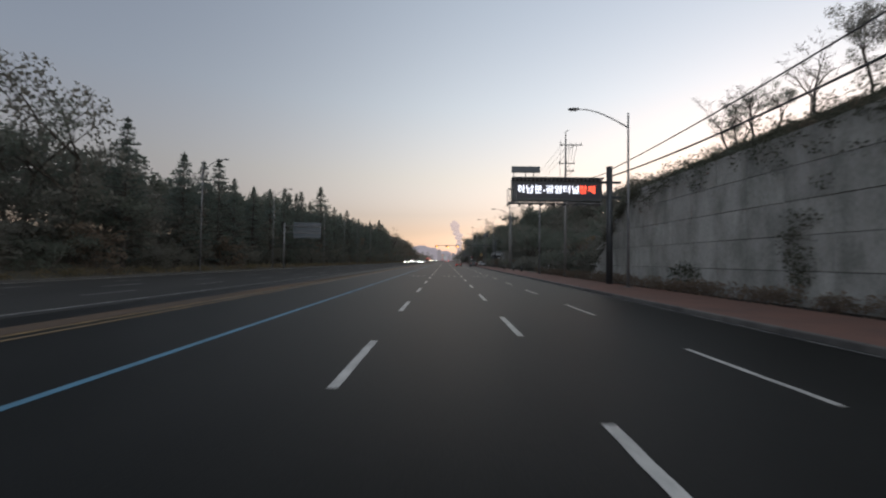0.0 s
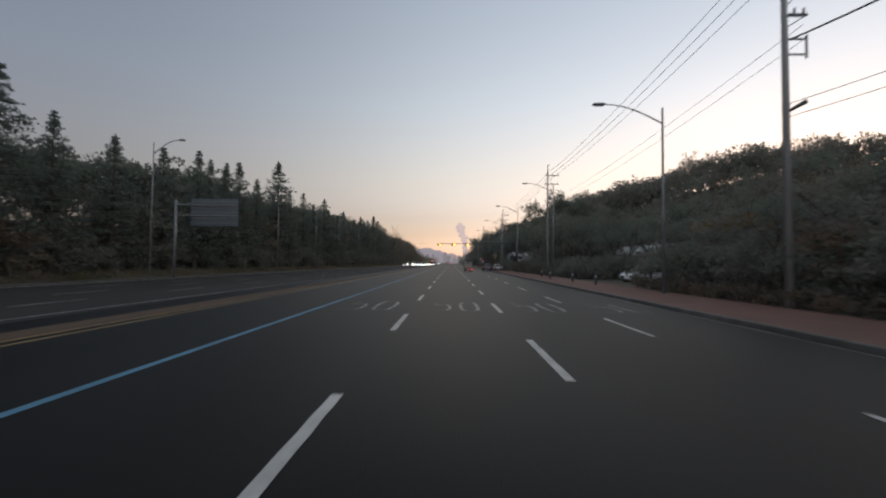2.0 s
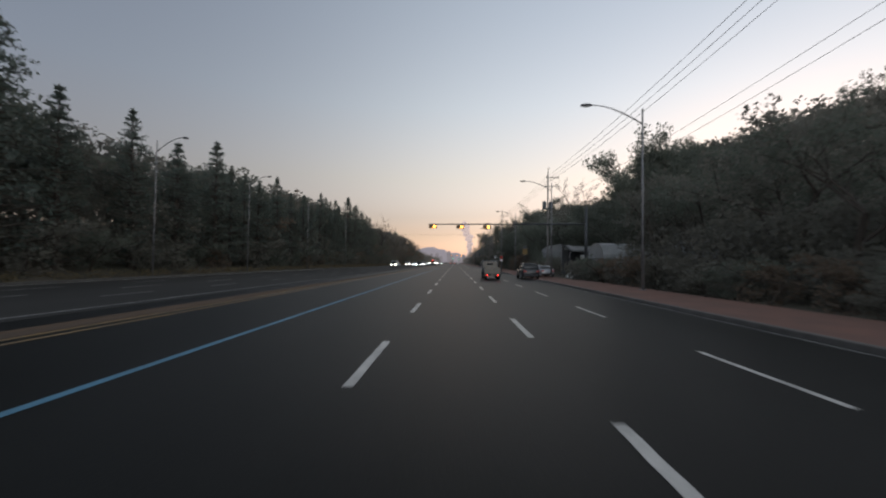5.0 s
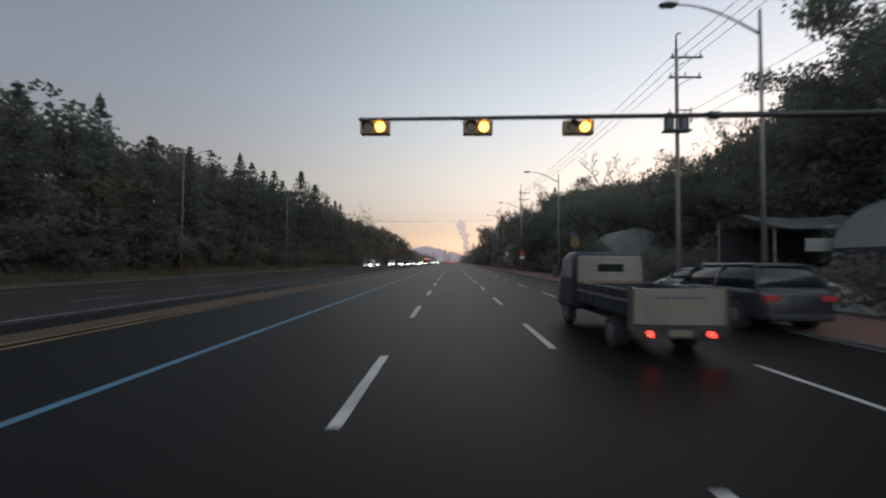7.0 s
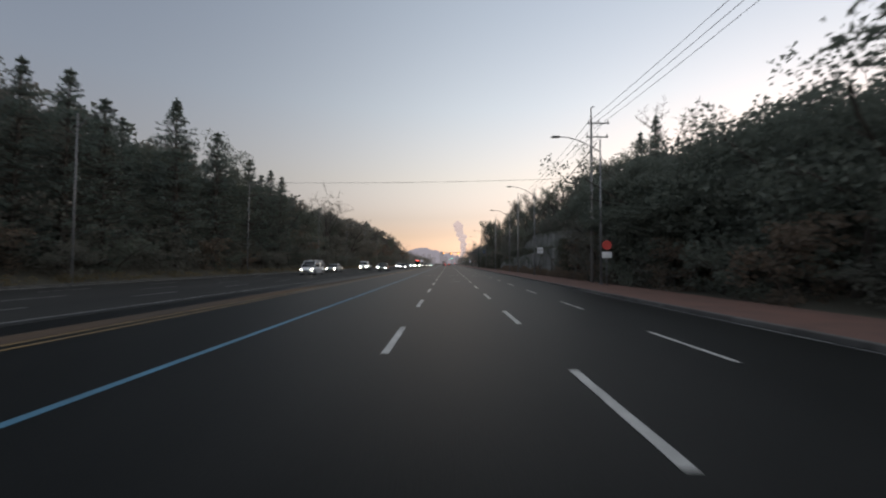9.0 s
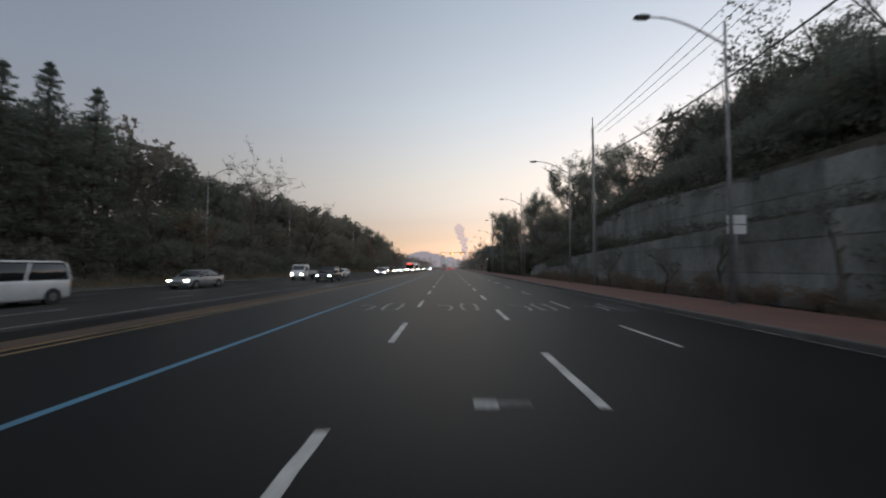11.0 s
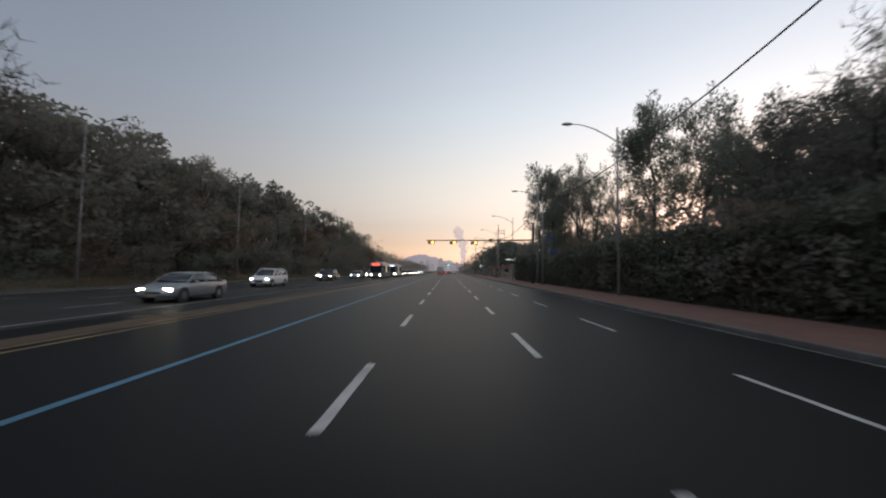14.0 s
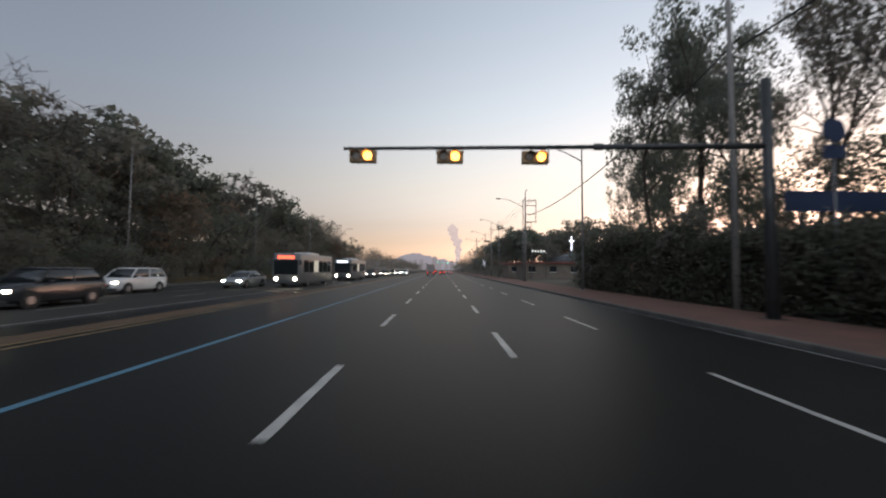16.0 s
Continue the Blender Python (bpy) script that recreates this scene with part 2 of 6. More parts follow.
def box(x0, x1, y0, y1, z0, z1, bevel=0.0, bm=None):
    bm = bm or bmesh.new()
    made = bmesh.ops.create_cube(bm, size=1.0, matrix=Matrix.LocRotScale(((x0 + x1) / 2, (y0 + y1) / 2, (z0 + z1) / 2), None, (x1 - x0, y1 - y0, z1 - z0)))
    if bevel:
        edges = list({e for v in made["verts"] for e in v.link_edges})
        bmesh.ops.bevel(bm, geom=edges, offset=bevel, segments=2, affect="EDGES", profile=0.7)
    return bm


def rod(a, b, r0, r1=None, sides=10, bm=None):
    """A tapered round bar from a to b."""
    bm = bm or bmesh.new()
    a, b = Vector(a), Vector(b)
    turn = (b - a).to_track_quat("Z", "Y").to_matrix().to_4x4()
    bmesh.ops.create_cone(bm, cap_ends=True, segments=sides, radius1=r0, radius2=r0 if r1 is None else r1, depth=(b - a).length, matrix=Matrix.Translation((a + b) / 2) @ turn)
    return bm


def tube(points, radii, sides=8, bm=None):
    """A bent tube through points."""
    bm = bm or bmesh.new()
    points = [Vector(p) for p in points]
    rings = []
    for i, p in enumerate(points):
        ahead = (points[min(i + 1, len(points) - 1)] - points[max(i - 1, 0)]).normalized()
        side = ahead.cross(Vector((0.123, 0.29, 0.95)))
        side = side.normalized() if side.length > 0.05 else ahead.cross(Vector((1, 0, 0))).normalized()
        up = side.cross(ahead)
        r = radii[i] if hasattr(radii, "__len__") else radii
        rings.append([bm.verts.new(p + (side * math.cos(k * math.tau / sides) + up * math.sin(k * math.tau / sides)) * r) for k in range(sides)])
    for a, b in zip(rings, rings[1:]):
        for k in range(sides):
            bm.faces.new((a[k], a[(k + 1) % sides], b[(k + 1) % sides], b[k]))
    bm.faces.new(rings[0][::-1])
    bm.faces.new(rings[-1])
    return bm


def loft(rings, bm=None):
    """Skins closed rings of equal count, and caps both ends."""
    bm = bm or bmesh.new()
    made = [[bm.verts.new(p) for p in ring] for ring in rings]
    n = len(made[0])
    for a, b in zip(made, made[1:]):
        for k in range(n):
            bm.faces.new((a[k], a[(k + 1) % n], b[(k + 1) % n], b[k]))
    bm.faces.new(made[0][::-1])
    bm.faces.new(made[-1])
    bmesh.ops.recalc_face_normals(bm, faces=bm.faces)
    return bm


def ring_xz(y, half, z0, z1, r):
    """A rounded upright rectangle across the length of a vehicle."""
    out = []
    for cx, cz, a0 in ((half - r, z1 - r, 0), (-half + r, z1 - r, 90), (-half + r, z0 + r, 180), (half - r, z0 + r, 270)):
        for k in range(3):
            a = radians(a0 + 45 * k)
            out.append((cx + r * math.cos(a), y, cz + r * math.sin(a)))
    return out


def ring_xy(z, half, y0, y1, r):
    out = []
    for cx, cy, a0 in ((half - r, y1 - r, 0), (-half + r, y1 - r, 90), (-half + r, y0 + r, 180), (half - r, y0 + r, 270)):
        for k in range(3):
            a = radians(a0 + 45 * k)
            out.append((cx + r * math.cos(a), cy + r * math.sin(a), z))
    return out


def lerp(v, pairs):
    return float(np.interp(v, [p[0] for p in pairs], [p[1] for p in pairs]))


def lettering(name, text, size, material, parent, m, depth=0.01):
    """Words in the built-in font, as a mesh."""
    curve = bpy.data.curves.new(name, "FONT")
    curve.body, curve.size, curve.extrude = text, size, depth
    curve.align_x, curve.align_y = "CENTER", "CENTER"
    curve.resolution_u = 3
    tmp = new(name + "_curve", curve)
    me = bpy.data.meshes.new_from_object(tmp.evaluated_get(bpy.context.evaluated_depsgraph_get()))
    bpy.data.objects.remove(tmp)
    bpy.data.curves.remove(curve)
    me.name = name
    me.materials.clear()
    me.materials.append(material)
    ob = new(name, me)
    ob.parent = parent
    ob.matrix_basis = m
    return ob


# ---- the ground ----
ROAD_END = 1150.0
KERB_X = 8.3
WALK_X = 12.4


def smooth01(v):
    v = min(1.0, max(0.0, v))
    return v * v * (3 - 2 * v)


def hill_behind(x, y):
    """The wooded hill behind the forecourt and the walls."""
    side = lerp(x, [(28, 0.0), (31, 4.5), (36, 9.5), (42, 14.0), (52, 15.5), (66, 21.0), (90, 25.0), (150, 27.0), (400, 8.0), (900, 0.0)])
    return side * smooth01((y - 104) / 18) * lerp(y, [(154, 1.0), (168, 0.32), (198, 0.32), (212, 0.55), (250, 0.4), (330, 0.0)])


def ground_height(x, y):
    wave = noise.noise(Vector((x * 0.05, y * 0.05, 0.3)))
    if x < -27.0:
        top = lerp(y, [(-60, 4.5), (90, 5.0), (150, 6.0), (230, 7.5), (330, 7.0), (420, 4.0), (600, 2.0), (1000, 0.0)])
        return -0.03 + top * smooth01((-27.5 - x) / 15) * (1 + 0.25 * wave) + 0.35 * smooth01((-27.0 - x) / 1.2)
    if x > WALK_X + 0.2:
        end = 32 + 0.75 * max(0.0, x - 13.9)
        if x > 13.9 and y < end + 5:
            rise = 6.6 + lerp(x, [(13.9, 0.0), (33, 8.2), (60, 12.5), (200, 4.0), (900, 0.0)]) + 0.3 * wave
            return -0.03 + rise * smooth01((end + 4 - y) / 5)
        if y < 32:
            return -0.03
        if 186 <= y <= 248:
            low = lerp(y, [(186, 3.7), (200, 3.5), (226, 2.7), (245, 2.0), (268, 1.4)])
            high = lerp(y, [(186, 6.6), (215, 6.7), (221, 6.3), (227, 4.8), (240, 3.8), (268, 2.4)])
            if x < 13.9:
                return 0.0
            if x < 15.6:
                return low - 0.15
            if y > 222:
                steep = smooth01((228 - y) / 6)
                return low - 0.15 + (high - low + 0.15 + 2.0 * smooth01((x - 17) / 9)) * (steep + (1 - steep) * smooth01((x - 15.4) / 4.5))
            return high + 3.0 * smooth01((x - 16) / 9) * (1 + 0.3 * wave) + hill_behind(x, y)
        top = lerp(y, [(32, 0.3), (60, 0.2), (100, 0.3), (150, 1.5), (180, 3.0), (186, 6.0), (248, 3.4), (268, 2.4), (320, 2.0), (331, 0.2), (366, 0.3), (385, 3.0), (480, 5.0), (700, 2.0), (1100, 0.0)])
        return -0.03 + top * smooth01((x - 13.2) / (3 if y > 175 else 14)) * (1 + 0.3 * wave) + hill_behind(x, y)
    return -0.03


XS = [-3000, -900, -300, -150, -100, -75, -60, -52, -46, -42, -39, -36, -34, -32, -30.5, -29, -28, -27.2, -26.5, 0, WALK_X, 12.8, 13.6, 13.85, 14.0, 14.6, 15.4, 15.75, 16.6, 18, 20, 23, 26, 28, 31, 34, 38, 42, 47, 52, 60, 70, 90, 115, 150, 300, 900, 3000]
YS = [-600, -200, -100] + [v for v in range(-60, 30, 5)] + [v for v in range(30, 60, 2)] + [v for v in range(60, 185, 5)] + [185.9, 186.1] + [v for v in range(190, 246, 5)] + [247.9, 248.1] + [v for v in range(252, 271, 5)] + [v for v in range(275, 480, 8)] + [500, 540, 600, 700, 850, 1100, 1600, 2600, 4500]
tagged(raw("ground", [(x, y, ground_height(x, y)) for y in YS for x in XS], [(j * len(XS) + i, j * len(XS) + i + 1, (j + 1) * len(XS) + i + 1, (j + 1) * len(XS) + i) for j in range(len(YS) - 1) for i in range(len(XS) - 1)], EARTH, smooth=True), "brown earth banks under leaf litter beside the road", "ground", kind="structure")


def strip(name, x0, x1, y0, y1, z, material, parent=None, step=40.0):
    ys = list(np.arange(y0, y1, step)) + [y1]
    verts = [(x, y, z) for y in ys for x in (x0, x1)]
    return raw(name, verts, [(2 * i, 2 * i + 1, 2 * i + 3, 2 * i + 2) for i in range(len(ys) - 1)], material, parent)


road = tagged(strip("road", -25.9, KERB_X, -120, ROAD_END, 0.0, ASPHALT), "dark worn asphalt of a wide road with lane markings", "road", kind="structure")
strip("opposite_lanes", -25.6, -11.6, -120, ROAD_END, 0.004, OLD_ASPHALT, road)
strip("median_dirt", -10.2, -9.25, -120, ROAD_END, 0.004, DIRT, road)

# painted lines; each dash is a piece of its own
X_BLUE, X_LEFT, X_RIGHT, X_THIRD = -4.86, -1.46, 1.73, 4.80
strip("blue_line", X_BLUE - 0.08, X_BLUE + 0.08, -120, ROAD_END, 0.006, BLUE_LINE, road)
strip("yellow_line", -8.75, -8.6, -120, ROAD_END, 0.006, YELLOW_LINE, road)
strip("yellow_line", -9.2, -9.05, -120, ROAD_END, 0.006, YELLOW_LINE, road)
strip("white_line", -12.35, -12.2, -120, ROAD_END, 0.01, THIN_WHITE, road)
strip("white_line", -25.75, -25.6, -120, ROAD_END, 0.01, WHITE_LINE, road)
strip("gutter_line", 8.08, 8.16, -120, ROAD_END, 0.006, THIN_WHITE, road)


def dash_mesh(name, width, length, material):
    rng = random.Random(name)
    n = 8
    verts, faces = [], []
    for i in range(n + 1):
        wob = 0.006 * rng.uniform(-1, 1)
        for sx in (-1, 1):
            verts += [(sx * width / 2 + wob, i * length / n, 0.0), (sx * width / 2 + wob, i * length / n, 0.004)]
    for i in range(n):
        a, b = 4 * i, 4 * i + 4
        faces += [(a + 1, a + 3, b + 3, b + 1), (a, a + 1, b + 1, b), (a + 3, a + 2, b + 2, b + 3)]
    faces += [(0, 2, 3, 1), (4 * n, 4 * n + 1, 4 * n + 3, 4 * n + 2)]
    me = bpy.data.meshes.new(name)
    me.from_pydata(verts, [], faces)
    me.materials.append(material)
    return me


DASH = dash_mesh("lane_dash", 0.15, 3.1, WHITE_LINE)
THIN_DASH = dash_mesh("thin_dash", 0.11, 3.1, WHITE_LINE)
FAR_DASH = dash_mesh("opposite_dash", 0.12, 3.1, THIN_WHITE)
for x, first, me in ((X_LEFT, -2.70, DASH), (X_RIGHT, 1.15, DASH), (X_THIRD, -3.08, THIN_DASH), (-15.5, 1.0, FAR_DASH), (-18.9, -2.0, FAR_DASH), (-22.3, 3.0, FAR_DASH)):
    for k in range(-3, 54 if x > -10 else 40):
        ob = new("lane_dash", me)
        ob.parent = road
        ob.location = (x, first + 8 * k, 0.005)
far_verts, far_faces = [], []
for x, first in ((X_LEFT, -2.70), (X_RIGHT, 1.15), (X_THIRD, -3.08)):
    for k in range(54, 140):
        y, b = first + 8 * k, len(far_verts)
        far_verts += [(x - 0.075, y, 0.006), (x + 0.075, y, 0.006), (x + 0.075, y + 3.1, 0.006), (x - 0.075, y + 3.1, 0.006)]
        far_faces.append((b, b + 1, b + 2, b + 3))
tagged(raw("distant_dashes", far_verts, far_faces, WHITE_LINE, road), kind="stuff")


def stroke(points, width, verts, faces):
    """A flat painted stroke along points, with mitred bends."""
    pts = [Vector((*p, 0)) for p in points]
    base = len(verts)
    for i, p in enumerate(pts):
        d = (pts[min(i + 1, len(pts) - 1)] - pts[max(i - 1, 0)]).normalized()
        s = Vector((-d.y, d.x, 0)) * width / 2
        verts += [tuple(p + s), tuple(p - s)]
    for i in range(len(pts) - 1):
        a = base + 2 * i
        faces.append((a, a + 1, a + 3, a + 2))


def speed_mark(x, y, width, wear):
    """The figures 50, painted long on the lane in narrow strokes."""
    w, tall = width * 0.38, 3.0
    right = width - w
    verts, faces = [], []
    bar, sides = [], []
    stroke([(w, tall), (0.06, tall)], 0.12, bar, sides)
    stroke([(w - 0.16, 0.05), (0.16, 0.04), (0.0, 0.22)], 0.12, bar, sides)
    stroke([(0.07, tall - 0.08), (0.05, tall * 0.56)], 0.12, bar, sides)
    stroke([(0.05, tall * 0.56), (0.2, tall * 0.63), (w - 0.16, tall * 0.62), (w - 0.04, tall * 0.53), (w, tall * 0.34), (w - 0.03, tall * 0.14), (w - 0.15, 0.06)], 0.13, verts, faces)

    def arc(start, end):
        out = []
        for k in range(9):
            a = radians(start + (end - start) * k / 8)
            c, s = math.cos(a), math.sin(a)
            out.append((right + w / 2 + w / 2 * math.copysign(abs(c) ** 0.4, c), tall / 2 + tall / 2 * math.copysign(abs(s) ** 0.8, s)))
        return out

    stroke(arc(-72, 62), 0.14, bar if wear is THIN_WHITE else verts, sides if wear is THIN_WHITE else faces)
    stroke(arc(110, 256), 0.14, verts, faces)
    stroke(arc(62, 110), 0.12, bar, sides)
    stroke(arc(256, 288), 0.12, bar, sides)
    faint = raw("worn_stroke", bar, sides, FAINT_PAINT, road)
    faint.location = (x - width / 2, y, 0.007)
    mark = raw("speed_number", verts, faces, wear, road)
    mark.location = (x - width / 2, y, 0.007)
    mark["label"] = "white painted speed figures, worn by tyres"


for y in (41.6, 196.0):
    speed_mark(-3.1, y, 1.8, FIGURE_PAINT)
    speed_mark(0.17, y, 1.7, FIGURE_PAINT)
    speed_mark(3.35, y, 1.6, FIGURE_PAINT)
    speed_mark(6.4, y, 1.6, THIN_WHITE)
strip("worn_bar", -0.15, 0.78, 179.1, 179.44, 0.007, FIGURE_PAINT, road)
strip("worn_bar", 0.16, 0.46, 185.1, 185.44, 0.007, FIGURE_PAINT, road)
strip("worn_bar", 0.46, 0.88, 185.16, 185.4, 0.007, FAINT_PAINT, road)

# kerb stones, pavement and verge
pavement = tagged(raw("pavement", [(x, y, z - lerp(y, [(109, 0), (114, 0.12), (131, 0.12), (136, 0)]) * (z > 0)) for y in np.arange(-120, ROAD_END + 1, 5) for x, z in ((KERB_X + 0.18, 0.14), (WALK_X, 0.16), (WALK_X, -0.05))], [(3 * i + a, 3 * i + a + 1, 3 * i + a + 4, 3 * i + a + 3) for i in range(253) for a in (0, 1)], PAVING), "dull red paved walkway beside the kerb", "pavement", kind="structure")
kerb_run = tagged(thing("kerb", pose(0, 0, 0), "long row of grey granite kerb stones", "kerb"), kind="structure")
bm = box(0, 0.2, 0.006, 1.994, -0.05, 0.15)
bmesh.ops.bevel(bm, geom=[e for e in bm.edges if min(v.co.z for v in e.verts) > 0.1], offset=0.02, segments=1, affect="EDGES")
stone = part("kerb_stone", bm, KERB, kerb_run)
for k in range(-10, 190):
    ob = stone if k == -10 else new("kerb_stone", stone.data)
    ob.parent = kerb_run
    ob.location = (KERB_X - 0.02, 2.0 * k, -lerp(2.0 * k + 1, [(109, 0), (114, 0.12), (131, 0.12), (136, 0)]))
strip("far_kerb", KERB_X - 0.02, KERB_X + 0.2, 380, ROAD_END, 0.14, KERB, kerb_run)
bm = box(-26.35, -26.05, -120, ROAD_END, -0.05, 0.16, 0.02)
tagged(part("kerb_left", bm, KERB), "pale concrete kerb along the far edge of the road", "kerb", kind="structure")

# ---- retaining walls of concrete panels ----


def retaining_wall(name, x, y0, y1, base, tops, label, concrete=CONCRETE, row=1.36, col=2.0):
    wall = tagged(thing(name, pose(0, 0, 0), label, "wall"), kind="structure")
    ys = list(np.arange(y0, y1 + 0.1, col))
    bm = bmesh.new()
    for a, b in zip(ys, ys[1:]):
        ends = lerp(a, tops), lerp(b, tops)
        high = max(ends)
        made = len(bm.verts)
        box(x + 0.06, x + 0.5, a, b, base - 0.1, high - 0.02, bm=bm)
        bm.verts.ensure_lookup_table()
        for v in bm.verts[made:]:                      # the top edge falls with the wall
            v.co.z = min(v.co.z, lerp(v.co.y, tops) - 0.02)
    part("wall_body", bm, JOINT, wall)
    rng = random.Random(name)
    full = None
    for a, b in zip(ys, ys[1:]):
        z, ends = base, (lerp(a, tops), lerp(b, tops))
        sloping = abs(ends[0] - ends[1]) > 0.2
        top = max(ends) if sloping else sum(ends) / 2
        while z < top - 0.15:
            h = min(row, top - z)
            if sloping and z + h > min(ends):
                bm = box(0, 0.1, 0.008, col - 0.008, 0.012, h - 0.012)
                for v in bm.verts:
                    v.co.z = min(v.co.z, max(0.013, lerp(a + v.co.y, tops) - z - 0.012))
                ob = part("panel", bm, concrete, wall)
            elif full is None or h < row - 0.01:
                ob = part("panel", box(0, 0.1, 0.008, col - 0.008, 0.012, h - 0.012, 0.012), concrete, wall)
                if h >= row - 0.01:
                    full = ob
            else:
                ob = new("panel", full.data)
                ob.parent = wall
            ob.location = (x - 0.02 + rng.uniform(-0.012, 0.012), a, z)
            z += row
    return wall


retaining_wall("wall_south", 13.5, -34, 38, 0.1, [(-34, 6.9), (29.5, 6.9), (34.0, 3.7), (37.4, 0.5)], "tall weathered concrete panel retaining wall with stained joints")
retaining_wall("wall_middle", 13.5, 187, 249, 0.1, [(187, 3.9), (200, 3.7), (226, 2.85), (240, 2.2), (245.5, 1.75), (249, 0.2)], "low weathered concrete panel retaining wall under the bank", OLD_CONCRETE)
retaining_wall("wall_upper", 15.5, 189, 227, 3.6, [(189, 5.9), (200, 6.4), (215, 7.0), (221, 6.6), (227, 5.0)], "upper weathered concrete retaining wall on the bank, half overgrown", OLD_CONCRETE)

# ---- plants ----


def grow(rng, height, spread, levels, fork, lean=0.0, start=0.3, droop=0.0):
    """A branching skeleton: segments (a, b, ra, rb) and the ends of its twigs."""
    segs, tips = [], []

    def limb(p, d, length, r, level):
        n = 3 if level < 2 else 2
        for i in range(n):
            d2 = (d + Vector((rng.gauss(0, 0.14), rng.gauss(0, 0.14), rng.gauss(0, 0.08) + 0.05 - droop * level))).normalized()
            q = p + d2 * (length / n)
            r2 = r * (0.86 if level < 2 else 0.75)
            segs.append((p, q, r, r2))
            p, d, r = q, d2, r2
            if level >= levels - 1:
                tips.append(p)
            elif i > 0 or level > 0:
                for _ in range(fork if i == n - 1 else max(1, fork - 1)):
                    a = rng.uniform(0, math.tau)
                    out = Vector((math.cos(a), math.sin(a), rng.uniform(-0.1, 0.7)))
                    limb(p, (d * 0.6 + out * spread).normalized(), length * rng.uniform(0.5, 0.72), r * 0.62, level + 1)

    limb(Vector((0, 0, -0.3)), Vector((lean, 0, 1)).normalized(), height * (0.5 + start * 0.4), height * 0.016 + 0.03, 0)
    return segs, tips


def stems(segs, sides=5, least=0.006):
    verts, faces = [], []
    for a, b, ra, rb in segs:
        d = (b - a).normalized()
        s = d.cross(Vector((0.31, 0.2, 0.93)))
        s = s.normalized() if s.length > 1e-3 else Vector((1, 0, 0))
        u = s.cross(d)
        base = len(verts)
        k = sides if ra > 0.03 else 3
        for p, r in ((a, max(ra, least)), (b, max(rb, least))):
            for i in range(k):
                t = i * math.tau / k
                verts.append(tuple(p + (s * math.cos(t) + u * math.sin(t)) * r))
        faces += [(base + i, base + (i + 1) % k, base + k + (i + 1) % k, base + k + i) for i in range(k)]
    return verts, faces


def leaves(rng, centres, each, radius, size, flat=1.0):
    """Small leaves scattered round the given centres."""
    each = int(each * 1.7)
    size *= 0.8
    n = len(centres) * each
    c = np.repeat(np.array([tuple(p) for p in centres]), each, axis=0)
    g = np.random.default_rng(rng.randrange(1 << 30))
    off = g.normal(0, 1, (n, 3))
    off *= (g.uniform(0.15, 1, (n, 1)) ** 0.5) * radius / np.linalg.norm(off, axis=1, keepdims=True)
    off[:, 2] *= flat
    c = c + off
    a = g.normal(0, 1, (n, 3))
    a /= np.linalg.norm(a, axis=1, keepdims=True)
    b = np.cross(a, g.normal(0, 1, (n, 3)))
    b /= np.linalg.norm(b, axis=1, keepdims=True)
    s = size * g.uniform(0.6, 1.3, (n, 1))
    tip = g.uniform(-0.3, 0.3, (n, 1))
    v = np.stack([c - a * s * 0.5, c + a * s * 0.5, c + a * s * tip + b * s * 0.62], 1).reshape(-1, 3)
    f = np.arange(3 * n).reshape(n, 3)
    return v.tolist(), f.tolist()


def lumps(rng, height, centre, wide, tall, count):
    """Uneven places inside an egg-shaped crown."""
    out = []
    while len(out) < count:
        v = Vector((rng.uniform(-1, 1), rng.uniform(-1, 1), rng.uniform(-1, 1)))
        if 0.25 < v.length < 1.0 + 0.25 * noise.noise(v * 2.3 + Vector((height, 0, 0))):
            out.append(Vector((v.x * wide, v.y * wide, centre + v.z * tall)) * height)
    return out


